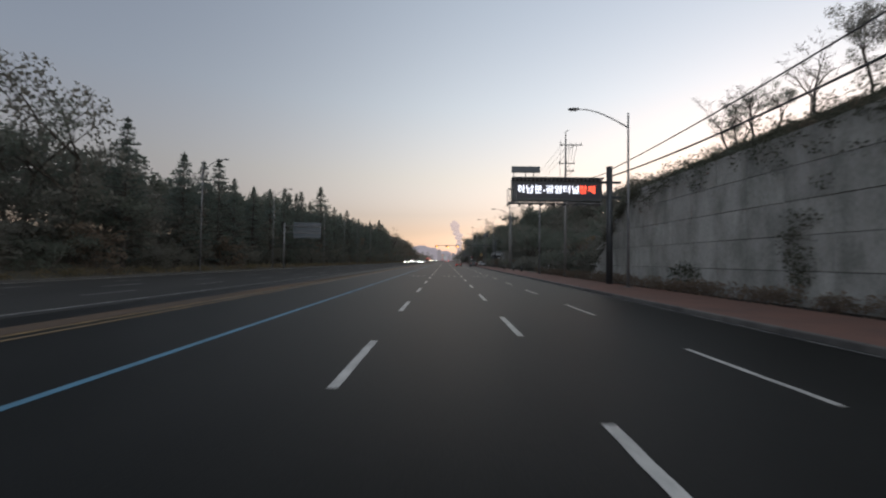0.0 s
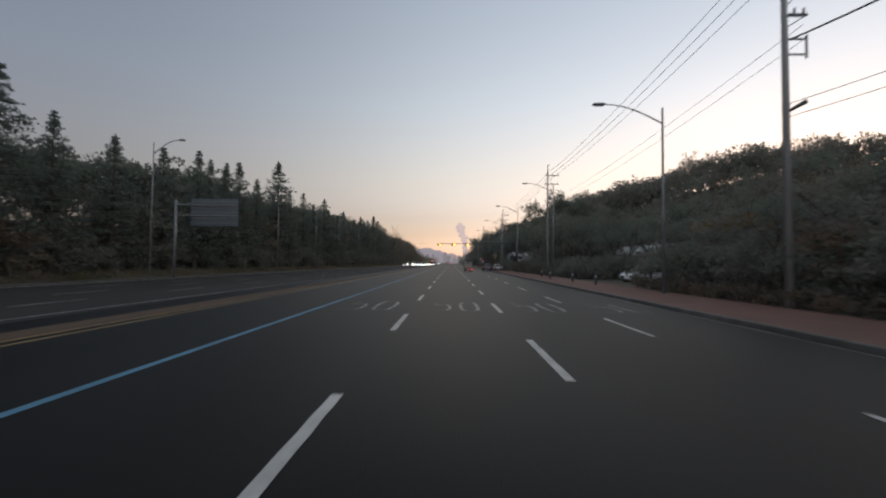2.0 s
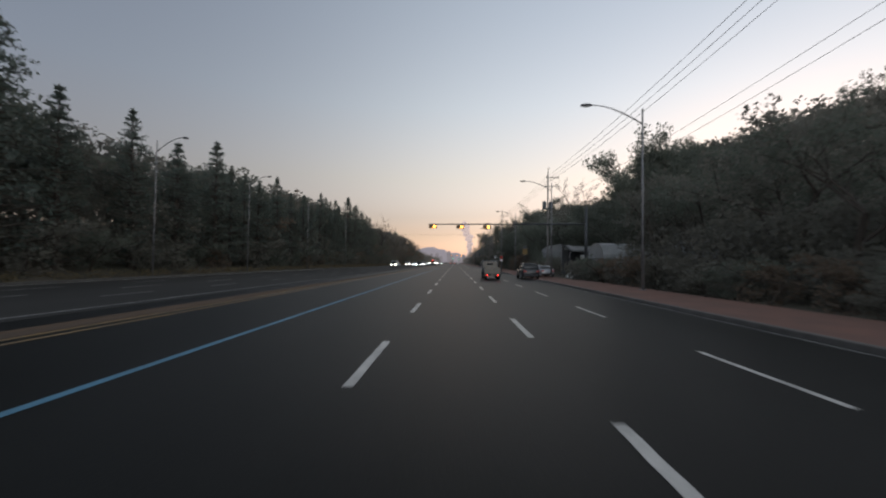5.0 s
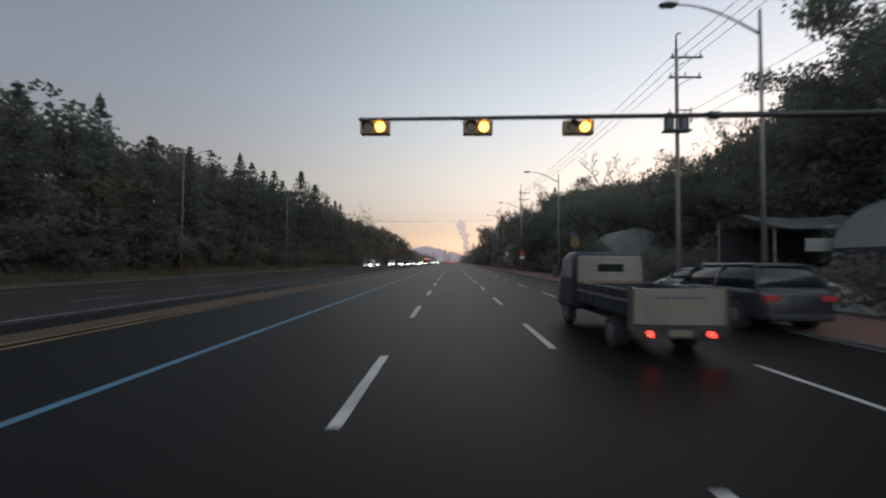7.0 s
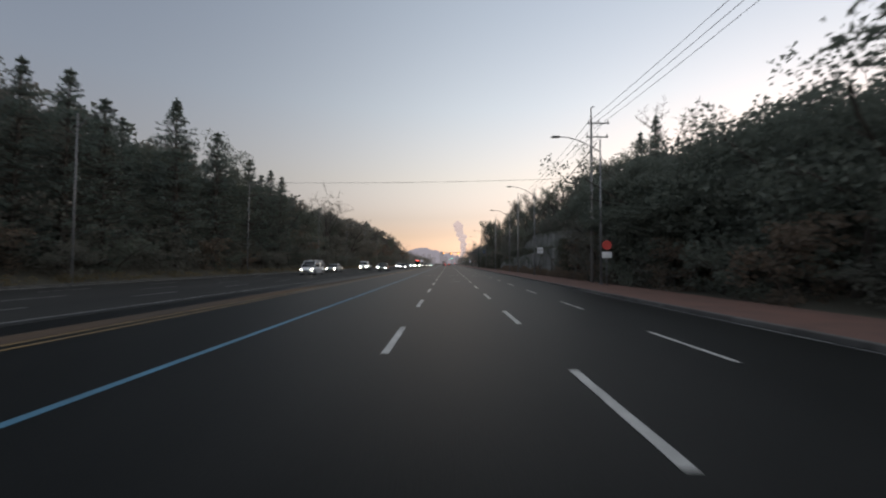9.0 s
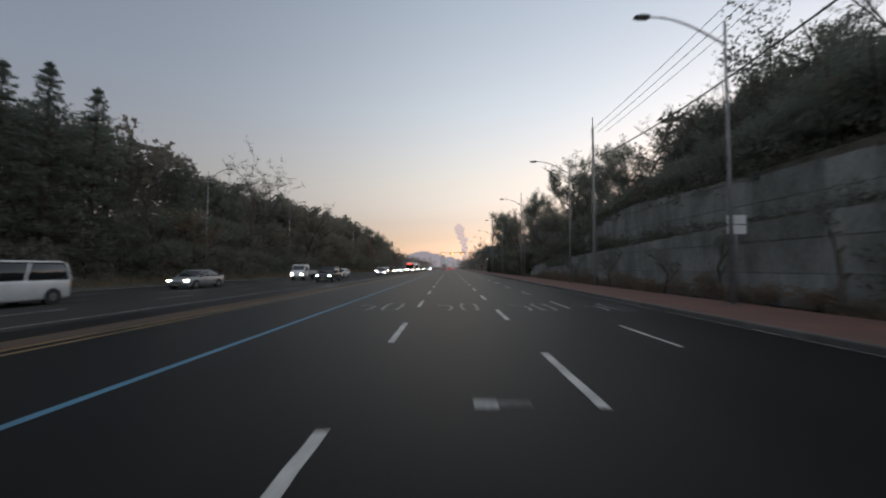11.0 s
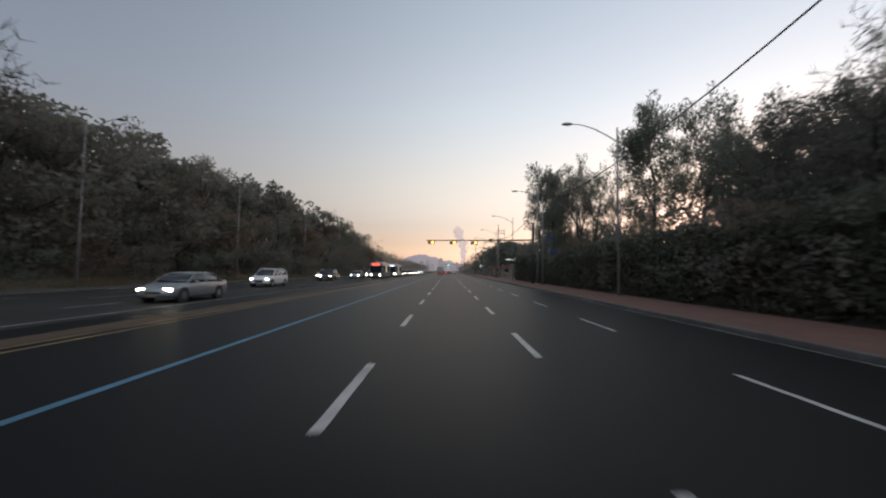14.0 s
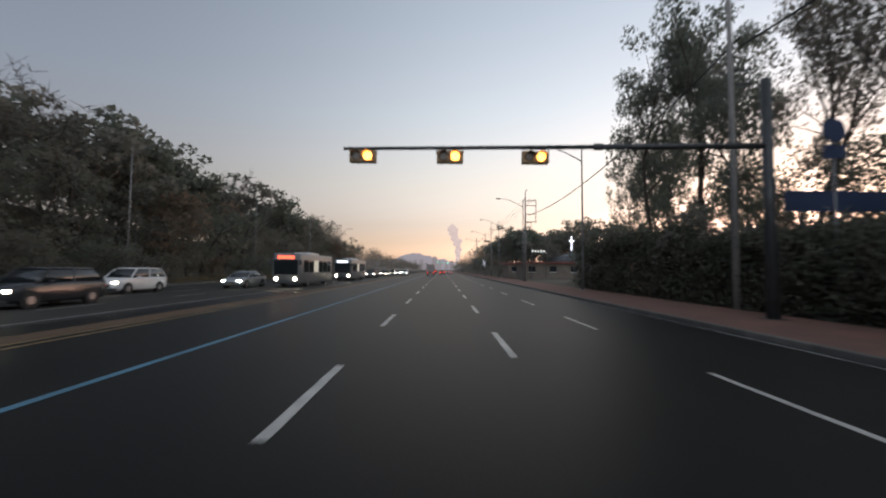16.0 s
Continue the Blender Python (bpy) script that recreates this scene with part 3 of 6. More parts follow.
def tree_model(name, kind, seed, height):
    """One tree of a kind, standing at the origin; copies of it make the wood."""
    rng = random.Random(seed)
    tree = thing(name, pose(0, 0, 0), "", "tree")
    bark = BARK
    if kind in ("broadleaf", "backleaf"):
        segs, tips = grow(rng, height, 0.9, 3, 2, rng.uniform(-0.08, 0.08))
        segs, tips = fitted(segs, tips, height)
        leaf = rng.choice([LEAF_GREEN, LEAF_DULL])
        spots = rng.sample(tips, min(len(tips), 22)) + lumps(rng, height, 0.58, 0.3, 0.4, 34)
        lv = leaves(rng, spots, 30 if kind == "broadleaf" else 15, height * 0.085, 0.3 if kind == "broadleaf" else 0.6, 0.8)
        if kind == "backleaf":
            segs = [q for q in segs if q[2] > 0.03]
    elif kind == "dense":
        segs, tips = grow(rng, height, 0.8, 4, 2, rng.uniform(-0.05, 0.05))
        segs, tips = fitted(segs, tips, height)
        leaf = LEAF_GREEN
        tips = [q for q in tips if q.z > height * 0.2]
        spots = rng.sample(tips, min(len(tips), 100)) + lumps(rng, height, 0.56, 0.28, 0.43, 110)
        lv = leaves(rng, spots, 52, height * 0.065, 0.31, 0.85)
        segs = [q for q in segs if q[2] > 0.02]
    elif kind == "grand":
        segs, tips = grow(rng, height, 0.75, 4, 2, rng.uniform(-0.06, 0.06))
        segs, tips = fitted(segs, tips, height)
        leaf = rng.choice([LEAF_GREEN, LEAF_DULL])
        tips = [q for q in tips if q.z > height * 0.22]
        spots = rng.sample(tips, min(len(tips), 90)) + lumps(rng, height, 0.54, 0.23, 0.44, 100)
        lv = leaves(rng, spots, 27, height * 0.055, 0.3, 0.85)
        segs = [q for q in segs if q[2] > 0.016]
    elif kind == "evergreen":
        segs, tips = grow(rng, height, 0.8, 3, 2, rng.uniform(-0.05, 0.05))
        segs, tips = fitted(segs, tips, height)
        leaf = LEAF_GREEN
        spots = tips[-10:] + lumps(rng, height, 0.5, 0.36, 0.46, 90)
        lv = leaves(rng, spots, 24, height * 0.1, 0.3, 0.9)
        segs = [q for q in segs if q[2] > 0.03]
    elif kind == "thin":
        segs, tips = grow(rng, height, 0.6, 4, 2, rng.uniform(-0.1, 0.1), 0.5)
        segs, tips = fitted(segs, tips, height)
        leaf = rng.choice([LEAF_GREEN, LEAF_DULL])
        tips = [p for p in tips if p.z > height * 0.3]
        spots = rng.sample(tips, min(len(tips), 60))
        lv = leaves(rng, spots, 20, height * 0.06, 0.25, 0.9)
    elif kind == "bare":
        segs, tips = grow(rng, height, 0.7, 4, 2, rng.uniform(-0.12, 0.12), 0.45)
        segs, tips = fitted(segs, tips, height)
        leaf, bark = LEAF_BROWN, PALE_BARK
        lv = leaves(rng, tips, 1, height * 0.02, 0.1)
        for p in list(tips):
            for _ in range(4):
                d = Vector((rng.gauss(0, 1), rng.gauss(0, 1), rng.uniform(-0.1, 1.2))).normalized()
                segs.append((p, p + d * height * rng.uniform(0.03, 0.085), 0.02, 0.009))
    elif kind == "conifer":
        segs, tips = [], []
        top = Vector((rng.uniform(-0.2, 0.2), rng.uniform(-0.2, 0.2), height))
        n = 10
        for i in range(n):
            segs.append((top * (i / n), top * ((i + 1) / n), 0.2 * (1 - i / n) + 0.02, 0.2 * (1 - (i + 1) / n) + 0.015))
        for i in range(44):
            f = 0.06 + 0.93 * (i / 44) ** 0.8 + rng.uniform(-0.015, 0.015)
            below = max(0.0, 1 - f) * height
            reach = min(0.36 * below, 0.8 + 0.11 * below) * rng.uniform(0.45, 1.2) + 0.06
            turn = rng.uniform(0, math.tau)
            for k in range(5):
                a = turn + k * math.tau / 5 + rng.uniform(-0.4, 0.4)
                p = top * min(f, 0.99)
                q = p + Vector((math.cos(a) * reach, math.sin(a) * reach, reach * rng.uniform(-0.1, 0.4)))
                segs.append((p, q, 0.045 * (1.1 - f) + 0.008, 0.008))
                tips += [p.lerp(q, 0.45), p.lerp(q, 0.8), q]
        leaf = LEAF_CONIFER
        low, high = [q for q in tips if q.z < height * 0.78], [q for q in tips if q.z >= height * 0.78]
        lv = leaves(rng, low, 5, height * 0.026, 0.2, 0.7)
        peak = leaves(rng, high + [top * (0.9 + 0.01 * k) for k in range(10)], 7, height * 0.011, 0.13, 0.8)
        lv = (lv[0] + peak[0], lv[1] + [[len(lv[0]) + k for k in f] for f in peak[1]])
    elif kind == "sapling":
        segs, tips = grow(rng, height, 0.55, 3, 2, rng.uniform(-0.05, 0.05), 0.5)
        segs, tips = fitted(segs, tips, height)
        leaf = LEAF_GREEN
        tips = [q for q in tips if q.z > height * 0.45]
        lv = leaves(rng, rng.sample(tips, min(len(tips), 24)), 16, height * 0.09, 0.16, 0.9)
    else:
        segs, tips = grow(rng, height, 1.1, 3, 2, 0, -0.5)
        segs, tips = fitted(segs, tips, height)
        leaf = rng.choice([LEAF_GREEN, LEAF_DULL, LEAF_BROWN])
        lv = leaves(rng, rng.sample(tips, min(len(tips), 12)) + lumps(rng, height, 0.46, 0.46, 0.46, 28), 18, height * 0.15, 0.3, 0.8)
    thick = segs[:10] if kind == "conifer" else [q for q in segs if q[2] > 0.035]
    if kind == "conifer":
        part("trunk", tube([thick[0][0]] + [q[1] for q in thick], [thick[0][2]] + [q[3] for q in thick], 6), bark, tree)
    else:
        raw("trunk", *stems(thick), bark, tree)
    fine = [q for q in segs if q not in thick]
    if fine:
        tagged(raw("bough", *stems(fine), bark, tree), kind="stuff")
    raw("crown", *lv, leaf, tree)
    return tree


def fitted(segs, tips, height):
    """The same skeleton, scaled to its full height."""
    k = height / max(p.z for p in tips)
    return [(a * k, b * k, ra, rb) for a, b, ra, rb in segs], [p * k for p in tips]


LABELS = {
    "broadleaf": ("leafy tree with a broad dull green crown on the roadside bank", "broadleaf_tree"),
    "thin": ("slender tree with sparse late-autumn leaves and open branches", "slender_tree"),
    "bare": ("bare tree with pale forked branches and no leaves", "bare_tree"),
    "conifer": ("dark narrow conifer with a pointed top", "conifer"),
    "backleaf": ("leafy tree deep in the wood behind the roadside bank", "woodland_tree"),
    "grand": ("tall leafy tree rising over the walkway with an uneven crown", "tall_tree"),
    "dense": ("tall tree with a dense dark green crown", "shade_tree"),
    "evergreen": ("round dark evergreen tree in a dense belt beside the walkway", "evergreen_tree"),
    "sapling": ("thin young street tree with a small dark crown before the wall", "sapling"),
    "bush": ("dense dull bush at the foot of the bank", "bush"),
}
HEIGHTS = {"broadleaf": 9.0, "backleaf": 9.0, "grand": 14.0, "dense": 14.0, "thin": 10.0, "bare": 10.0, "conifer": 10.0, "evergreen": 8.0, "sapling": 4.0, "bush": 4.0}
MODELS = {}
for kind, count in (("broadleaf", 5), ("backleaf", 4), ("grand", 4), ("dense", 3), ("thin", 4), ("bare", 4), ("conifer", 4), ("evergreen", 4), ("sapling", 3), ("bush", 5)):
    MODELS[kind] = []
    for k in range(count):
        label, name = LABELS[kind]
        tree = tree_model(name, kind, 100 * len(kind) + 7 * k + 3, HEIGHTS[kind])
        tagged(tree, label, "bush" if kind == "bush" else "tree", "trees and bushes beside the road")
        MODELS[kind].append([tree, False])


def plant(kind, x, y, height, rng, wide=1.0, sink=0.15):
    slot = rng.choice(MODELS[kind])
    s = height / HEIGHTS[kind]
    m = Matrix.LocRotScale((x, y, ground_height(x, y) - sink), Euler((0, 0, rng.uniform(0, math.tau))), (s * wide, s * wide, s))
    if not slot[1]:
        slot[0].matrix_basis = m
        slot[1] = True
        return slot[0]
    scale_was = slot[0].scale.copy()
    slot[0].scale = (1, 1, 1)
    tree = copy_thing(slot[0], m)
    tree.matrix_basis = m
    slot[0].scale = scale_was
    return tree


rng = random.Random(41)
# wood on the left bank: bushes at the foot, broadleaf behind, dark conifers between
y = -8.0
while y < 430:
    far = y > 330
    plant("bush", -29.0 + rng.uniform(-0.8, 0.5), y + rng.uniform(-1, 1), rng.uniform(2.6, 4.2), rng, 1.3)
    plant(rng.choice(("broadleaf", "broadleaf", "thin", "bush")), -31.8 + rng.uniform(-1.3, 1.0), y + rng.uniform(-1.5, 1.5), rng.uniform(5.5, 7.5) * (1.25 if y > 262 else 1.0), rng, 1.2)
    tall = lerp(y, [(-10, 9.6), (60, 8.8), (100, 10.0), (150, 11.6), (190, 12.4), (202, 11.8), (226, 12.0), (235, 10.4), (252, 9.5), (270, 12.0), (300, 11.2), (335, 13.6), (380, 13.2), (430, 11.0)])
    plant(rng.choice(("broadleaf", "backleaf", "bare" if y > 240 else "conifer")), -36.0 + rng.uniform(-1.8, 1.8), y + rng.uniform(-1.5, 1.5), tall * rng.uniform(0.85, 1.1), rng, 1.15)
    plant("backleaf", -41.5 + rng.uniform(-3, 2), y + rng.uniform(-2, 2), tall * rng.uniform(0.8, 1.05), rng, 1.3)
    y += 4.6 if not far else 7.0
# single tall trees that stand out against the sky
SKYLINE_CONIFERS = ((37.1, 15.0), (45.4, 13.9), (49.2, 13.8), (52.8, 15.0), (56.5, 13.1), (62.0, 13.0), (68.5, 13.6), (73.5, 14.7), (76.0, 14.4), (79.3, 14.7), (83.5, 15.8), (88.0, 14.5), (96.3, 19.3), (101.0, 15.0), (108.0, 15.8), (114.0, 14.5), (120.7, 16.6),
                    (124.2, 14.3), (127.7, 13.9), (131.4, 14.0), (138.4, 16.0), (144.0, 14.2), (149.5, 14.7), (154.2, 13.9), (161.9, 17.0), (165.6, 16.5), (169.5, 16.2), (173.2, 17.0), (176.8, 16.0), (186.4, 20.0), (193.9, 18.6), (202.7, 17.4), (206.8, 15.9), (210.0, 17.4), (213.9, 17.1))
for y, top in SKYLINE_CONIFERS:
    plant("conifer", -30.0 if y < 160 else -31.0, y, top + 0.2 - ground_height(-30.5, y), rng, rng.uniform(0.85, 1.1))
for kind, x, y, top, wide in (("broadleaf", -31.3, 33.2, 15.6, 0.9), ("grand", -32, 199, 19.2, 0.9), ("bare", -33, 223, 14.6, 0.8), ("broadleaf", -33, 275, 15.4, 0.9), ("broadleaf", -33, 292, 14.8, 0.9),
                              ("bare", -32.0, 242.5, 21.0, 0.75), ("bare", -32.0, 251.3, 20.9, 0.85), ("bare", -31.5, 266.5, 15.4, 0.9), ("bare", -33, 300, 16.4, 1.0), ("bare", -33, 318, 16.8, 1.0), ("bare", -32, 345, 16.5, 1.0)):
    plant(kind, x, y, top - ground_height(x, y), rng, wide)

# right side, by stretches of the road
rng = random.Random(77)
for y in np.arange(-30, 36, 2.2):                      # fringe above the tall wall and up the slope
    plant("bush", 14.5 + rng.uniform(0, 0.6), y, rng.uniform(0.5, 0.9), rng, 2.0)
for kind, x, y, top, wide in (("thin", 32.1, 39.0, 19.8, 1.1), ("bare", 31.0, 40.5, 20.5, 1.2), ("bare", 31.8, 45.0, 20.6, 0.9), ("thin", 32.5, 44.0, 20.6, 1.1), ("bare", 33.0, 45.5, 22.0, 0.7), ("thin", 34.5, 48.5, 20.5, 1.0), ("bare", 33.0, 36.0, 22.5, 1.2), ("grand", 32.0, 30.0, 22.5, 0.8), ("dense", 31.0, 24.0, 22.0, 0.75), ("bare", 30.0, 33.0, 19.0, 0.8),
                              ("dense", 27.0, 17.0, 21.0, 0.9), ("grand", 26.0, 10.0, 21.0, 1.0), ("broadleaf", 22.0, 4.0, 18.0, 1.0), ("broadleaf", 22.0, -6.0, 18.0, 1.0), ("broadleaf", 22.0, -18.0, 18.0, 1.0), ("thin", 14.2, 46.0, 6.2, 1.0)):
    plant(kind, x, y, top - ground_height(x, y), rng, wide)
for y in np.arange(37.8, 57, 2.0):                       # low thicket past the wall
    plant("bush", 13.7 + rng.uniform(-0.3, 1.0), y, rng.uniform(2.2, 3.4), rng, 1.2)
    plant("bush", 16.5 + rng.uniform(-0.8, 1.2), y, rng.uniform(3.0, 3.8), rng, 1.3)
    if y > 46:
        plant(rng.choice(("broadleaf", "broadleaf", "thin")), 22.5 + rng.uniform(-1, 3), y + rng.uniform(-1, 1), rng.uniform(5.5, 7.0), rng, 1.2)
for y in np.arange(66, 112, 2.7):                      # trees before the greenhouses
    if y > 72:
        plant("bush", 14.4 + rng.uniform(-0.5, 0.9), y, rng.uniform(1.6, 2.4), rng, 1.2)
    plant(rng.choice(("thin", "thin") if y < 92 else ("thin", "broadleaf", "broadleaf")), 19.0 + rng.uniform(-1.2, 3.5), y + rng.uniform(-1, 1), lerp(y, [(66, 5.5), (70, 6.4), (75, 7.4), (82, 8.4), (90, 9.6), (98, 10.4), (112, 9.6)]) * rng.uniform(0.85, 1.08), rng, 1.2)
for y in np.arange(55.5, 67, 1.9):                     # behind the white car
    plant(rng.choice(("thin", "broadleaf", "broadleaf")), 23.5 + rng.uniform(-1.0, 2.0), y, rng.uniform(5.6, 7.0), rng, 1.2)
for x, h in ((20.4, 2.7), (21.9, 3.0)):                # bushes beside the white car
    plant("bush", x, 63.8, h, rng, 1.1)
for y in np.arange(52, 104, 4.2):                      # second row, behind the greenhouses
    plant(rng.choice(("broadleaf", "thin", "broadleaf", "backleaf")), 34 + rng.uniform(-2, 4), y + rng.uniform(-2, 2), rng.uniform(8.5, 11.5), rng, 1.3)
for x in np.arange(33, 112, 3.6):                      # skyline of the wooded hill, seen across the fields
    top = lerp(x, [(33, 19.5), (39, 20.6), (50, 23.0), (58, 26.4), (66, 29.6), (75, 30.2), (83, 29.6), (92, 32.5), (112, 34.5)])
    for y, f in ((121, 0.82), (127, 1.0), (135, 1.0)):
        px, py = x + rng.uniform(-1.5, 1.5), y + rng.uniform(-2, 2)
        plant(rng.choice(("broadleaf", "thin", "broadleaf", "backleaf")), px, py, max(5.0, top * f * rng.uniform(0.85, 1.07) - ground_height(px, py)), rng, rng.uniform(0.95, 1.25))
for y in np.arange(142, 246, 4.4):                     # and along the road
    for x, f in ((29.5, 0.72), (34, 0.9), (40, 1.0), (48, 1.0), (56, 1.0)):
        px, py = x + rng.uniform(-1.8, 1.8), y + rng.uniform(-2, 2)
        top = lerp(x, [(29, 19.0), (34, 22.0), (40, 27.0), (48, 27.5), (56, 29.0)]) * lerp(y, [(140, 1.0), (215, 1.0), (245, 0.85)])
        if py < 157:
            px += 2.2
            top = min(top, lerp(px, [(29, 19.0), (34, 21.5), (40, 22.5), (56, 25.0)]))
        if py > 157:                                   # a dip in the skyline
            top = min(top, lerp(py, [(157, 11.0), (180, 17.5), (200, 18.5), (213, 20.5), (218, 24.5)]))
        plant(rng.choice(("broadleaf", "backleaf", "backleaf", "thin")), px, py, max(5.0, f * top * rng.uniform(0.92, 1.04) - ground_height(px, py)), rng, 1.0 if py < 152 else 1.25)
for x, y, h, wide in ((27.8, 130.5, 17.8, 0.9), (27.2, 125.2, 18.2, 0.95), (29.0, 133.0, 16.5, 1.05), (28.0, 121.5, 17.0, 1.05), (22.5, 142.8, 11.8, 0.85), (27.2, 147.0, 12.5, 1.05)):
    plant("dense", x, y, h, rng, wide)
for y in np.arange(130, 186, 2.9):                     # solid evergreen belt, rising towards the walls
    plant("bush", 14.6 + rng.uniform(-0.5, 1), y, rng.uniform(1.8, 2.6) if 134 < y < 158 else rng.uniform(2.8, 4.0), rng, 1.2)
    near = y < 158
    top = lerp(y, [(130, 6.5), (143, 7.2), (148, 8.0), (155, 9.3), (161, 11.0), (172, 11.0), (186, 10.6)])
    if not near:
        plant("evergreen", 17.6 + rng.uniform(-0.8, 0.8), y + rng.uniform(-0.8, 0.8), top * rng.uniform(0.86, 1.03) - ground_height(18, y), rng, 1.15)
    plant("evergreen", (25.5 if near else 21.5) + rng.uniform(-1, 1.5), y + rng.uniform(-1, 1), top * rng.uniform(0.85, 1.1) * (1.25 if near else 1.0) - ground_height(21, y), rng, 1.2)
for kind, x, y, top in (("evergreen", 21.0, 55.0, 6.2), ("evergreen", 23.5, 55.5, 6.4), ("evergreen", 22.6, 158.0, 10.0), ("evergreen", 16.0, 147.5, 3.6), ("evergreen", 16.4, 150.5, 4.2), ("evergreen", 16.4, 153.5, 5.0), ("evergreen", 17.0, 156.5, 6.5), ("evergreen", 18.6, 144.5, 3.0), ("evergreen", 21.6, 145.0, 3.2), ("bare", 52.8, 189.6, 29.6), ("bare", 40.5, 218.6, 32.4), ("bare", 44.0, 215.2, 31.6), ("bare", 47.5, 217.0, 27.5), ("thin", 19.5, 155, 11.5), ("bare", 20, 143.5, 10.5), ("conifer", 18.5, 178, 15.5), ("conifer", 18.5, 181, 15.0)):
    plant(kind, x, y, top - max(0, ground_height(x, y)), rng, 0.5 if y < 30 else 0.75)
for y in np.arange(171, 190, 2.4):                     # evergreen mass that hangs over the wall's start
    x = 15.6 + rng.uniform(-0.4, 1.2)
    plant("dense", x, y, rng.uniform(9.0, 10.4) - ground_height(x, y), rng, 1.6)
    plant("bush", 13.9 + rng.uniform(-0.3, 0.4), y, rng.uniform(3.0, 4.6), rng, 1.1)
for y in np.arange(187, 227, 2.5):                     # bank above the two walls
    plant("bush", 16.8 + rng.uniform(-0.4, 1.0), y, rng.uniform(2.0, 3.0), rng, 1.2)
    if y < 220.5:
        plant("evergreen", 18.6 + rng.uniform(-0.6, 1.0), y, lerp(y, [(187, 9.8), (191, 11.0), (195, 12.4), (198, 12.2), (204, 11.4), (211, 11.2), (217, 10.8), (220, 9.6)]) * rng.uniform(0.94, 1.05) - ground_height(19, y), rng, 1.25)
        plant("evergreen", 17.2 + rng.uniform(-0.3, 0.5), y + 1.2, lerp(y, [(187, 10.0), (193, 11.5), (205, 10.0), (213, 9.6), (217, 9.4), (220, 8.6)]) * rng.uniform(0.9, 1.05) - ground_height(17.2, y), rng, 1.2)
    plant("bare", 20 + rng.uniform(-1.0, 1.0), y + 0.8, lerp(y, [(187, 10.5), (191.5, 11.6), (197, 13.0), (208, 15.2), (217, 16.8), (222, 16.2), (227, 14.0)]) * rng.uniform(0.92, 1.02) - ground_height(20, y), rng, 0.9)
    plant("bare", 20 + rng.uniform(-1, 2.0), y, rng.uniform(3.0, 4.2) if y < 198 else rng.uniform(6.0, 7.6) if y < 216 else rng.uniform(4.5, 6.0), rng)
for x, y, top in ((37.0, 220.0, 26.6), (30.6, 220.0, 20.8), (28.4, 224.5, 19.4), (29.5, 215.5, 21.6), (30.5, 211.0, 21.4), (28.5, 218.5, 19.0), (31.0, 226.0, 21.0), (29.5, 207.0, 18.0), (27.0, 222.0, 17.8), (26.5, 213.5, 17.8), (26.5, 208.0, 16.2), (32.0, 231.0, 20.0), (27.5, 229.0, 16.5)):
    plant("evergreen", x, y, top - ground_height(x, y), rng, 1.0)
for y in np.arange(222, 268, 2.8):
    plant("bush", (15.6 if y < 250 else 14.9) + rng.uniform(-0.3, 0.9), y, rng.uniform(2.0, 3.0), rng, 1.1)
for y in np.arange(252, 318, 2.1):                     # dark hedge under the slender trees
    plant("bush", 14.3 + rng.uniform(-0.4, 0.8), y, 2.6 if 287 < y < 303 else rng.uniform(3.4, 4.4), rng, 1.1)
for kind, x, y, top, wide in (("grand", 19.0, 230.5, 13.6, 0.9), ("dense", 24.2, 239.5, 19.2, 0.7), ("bare", 19.5, 237, 18.4, 0.8), ("grand", 22.2, 243.0, 18.4, 0.7), ("grand", 22.2, 247.7, 20.2, 0.65), ("dense", 21.0, 248.4, 18.4, 0.52), ("grand", 26.0, 246.0, 22.4, 0.7), ("bare", 19.0, 251.7, 13.6, 0.8), ("thin", 18.0, 249, 12.0, 0.9), ("bare", 17.6, 252, 12.4, 0.8),
                              ("grand", 17.8, 254, 11.5, 0.9), ("bare", 17.6, 257, 12.6, 0.8), ("broadleaf", 17.6, 259, 11.0, 0.9), ("grand", 17.6, 262.5, 11.4, 1.0), ("thin", 18.4, 267.5, 13.0, 0.9), ("grand", 21.5, 258.5, 12.0, 0.9), ("grand", 22.5, 263.5, 13.4, 0.85), ("grand", 21.8, 268.5, 12.6, 0.9), ("grand", 23.5, 273.0, 13.5, 0.9), ("thin", 22.5, 277.5, 13.0, 0.9), ("grand", 25.5, 266.0, 14.5, 0.9), ("grand", 26.0, 276.0, 14.0, 0.9), ("grand", 20.0, 292.0, 14.6, 0.6),
                              ("grand", 24.5, 276.5, 16.2, 0.7), ("dense", 23.0, 287.0, 22.0, 0.62), ("grand", 26.0, 284.0, 20.8, 0.65), ("bare", 19.5, 288, 12.0, 0.8), ("thin", 18.2, 292.5, 14.8, 0.9), ("bare", 18.5, 296.5, 17.2, 0.7),
                              ("bare", 18.4, 301, 14.0, 0.7), ("dense", 18.6, 306, 18.6, 0.6), ("thin", 18.4, 308.5, 19.4, 0.7), ("dense", 16.5, 312.5, 18.8, 0.62), ("grand", 20.0, 301.5, 18.8, 0.6), ("grand", 20.4, 317, 17.6, 0.5), ("bare", 21.5, 320.5, 17.2, 0.5), ("grand", 22.5, 325, 16.0, 0.5)):
    plant(kind, x, y, top - ground_height(x, y), rng, wide)
for y in [v for v in np.arange(246, 327, 3.1) if not 274 < v < 290]:      # lower trees behind them
    plant(rng.choice(("thin", "broadleaf", "evergreen", "thin")), 22.5 + rng.uniform(-1.5, 2.5), y, rng.uniform(6.0, 8.5), rng, 1.1)
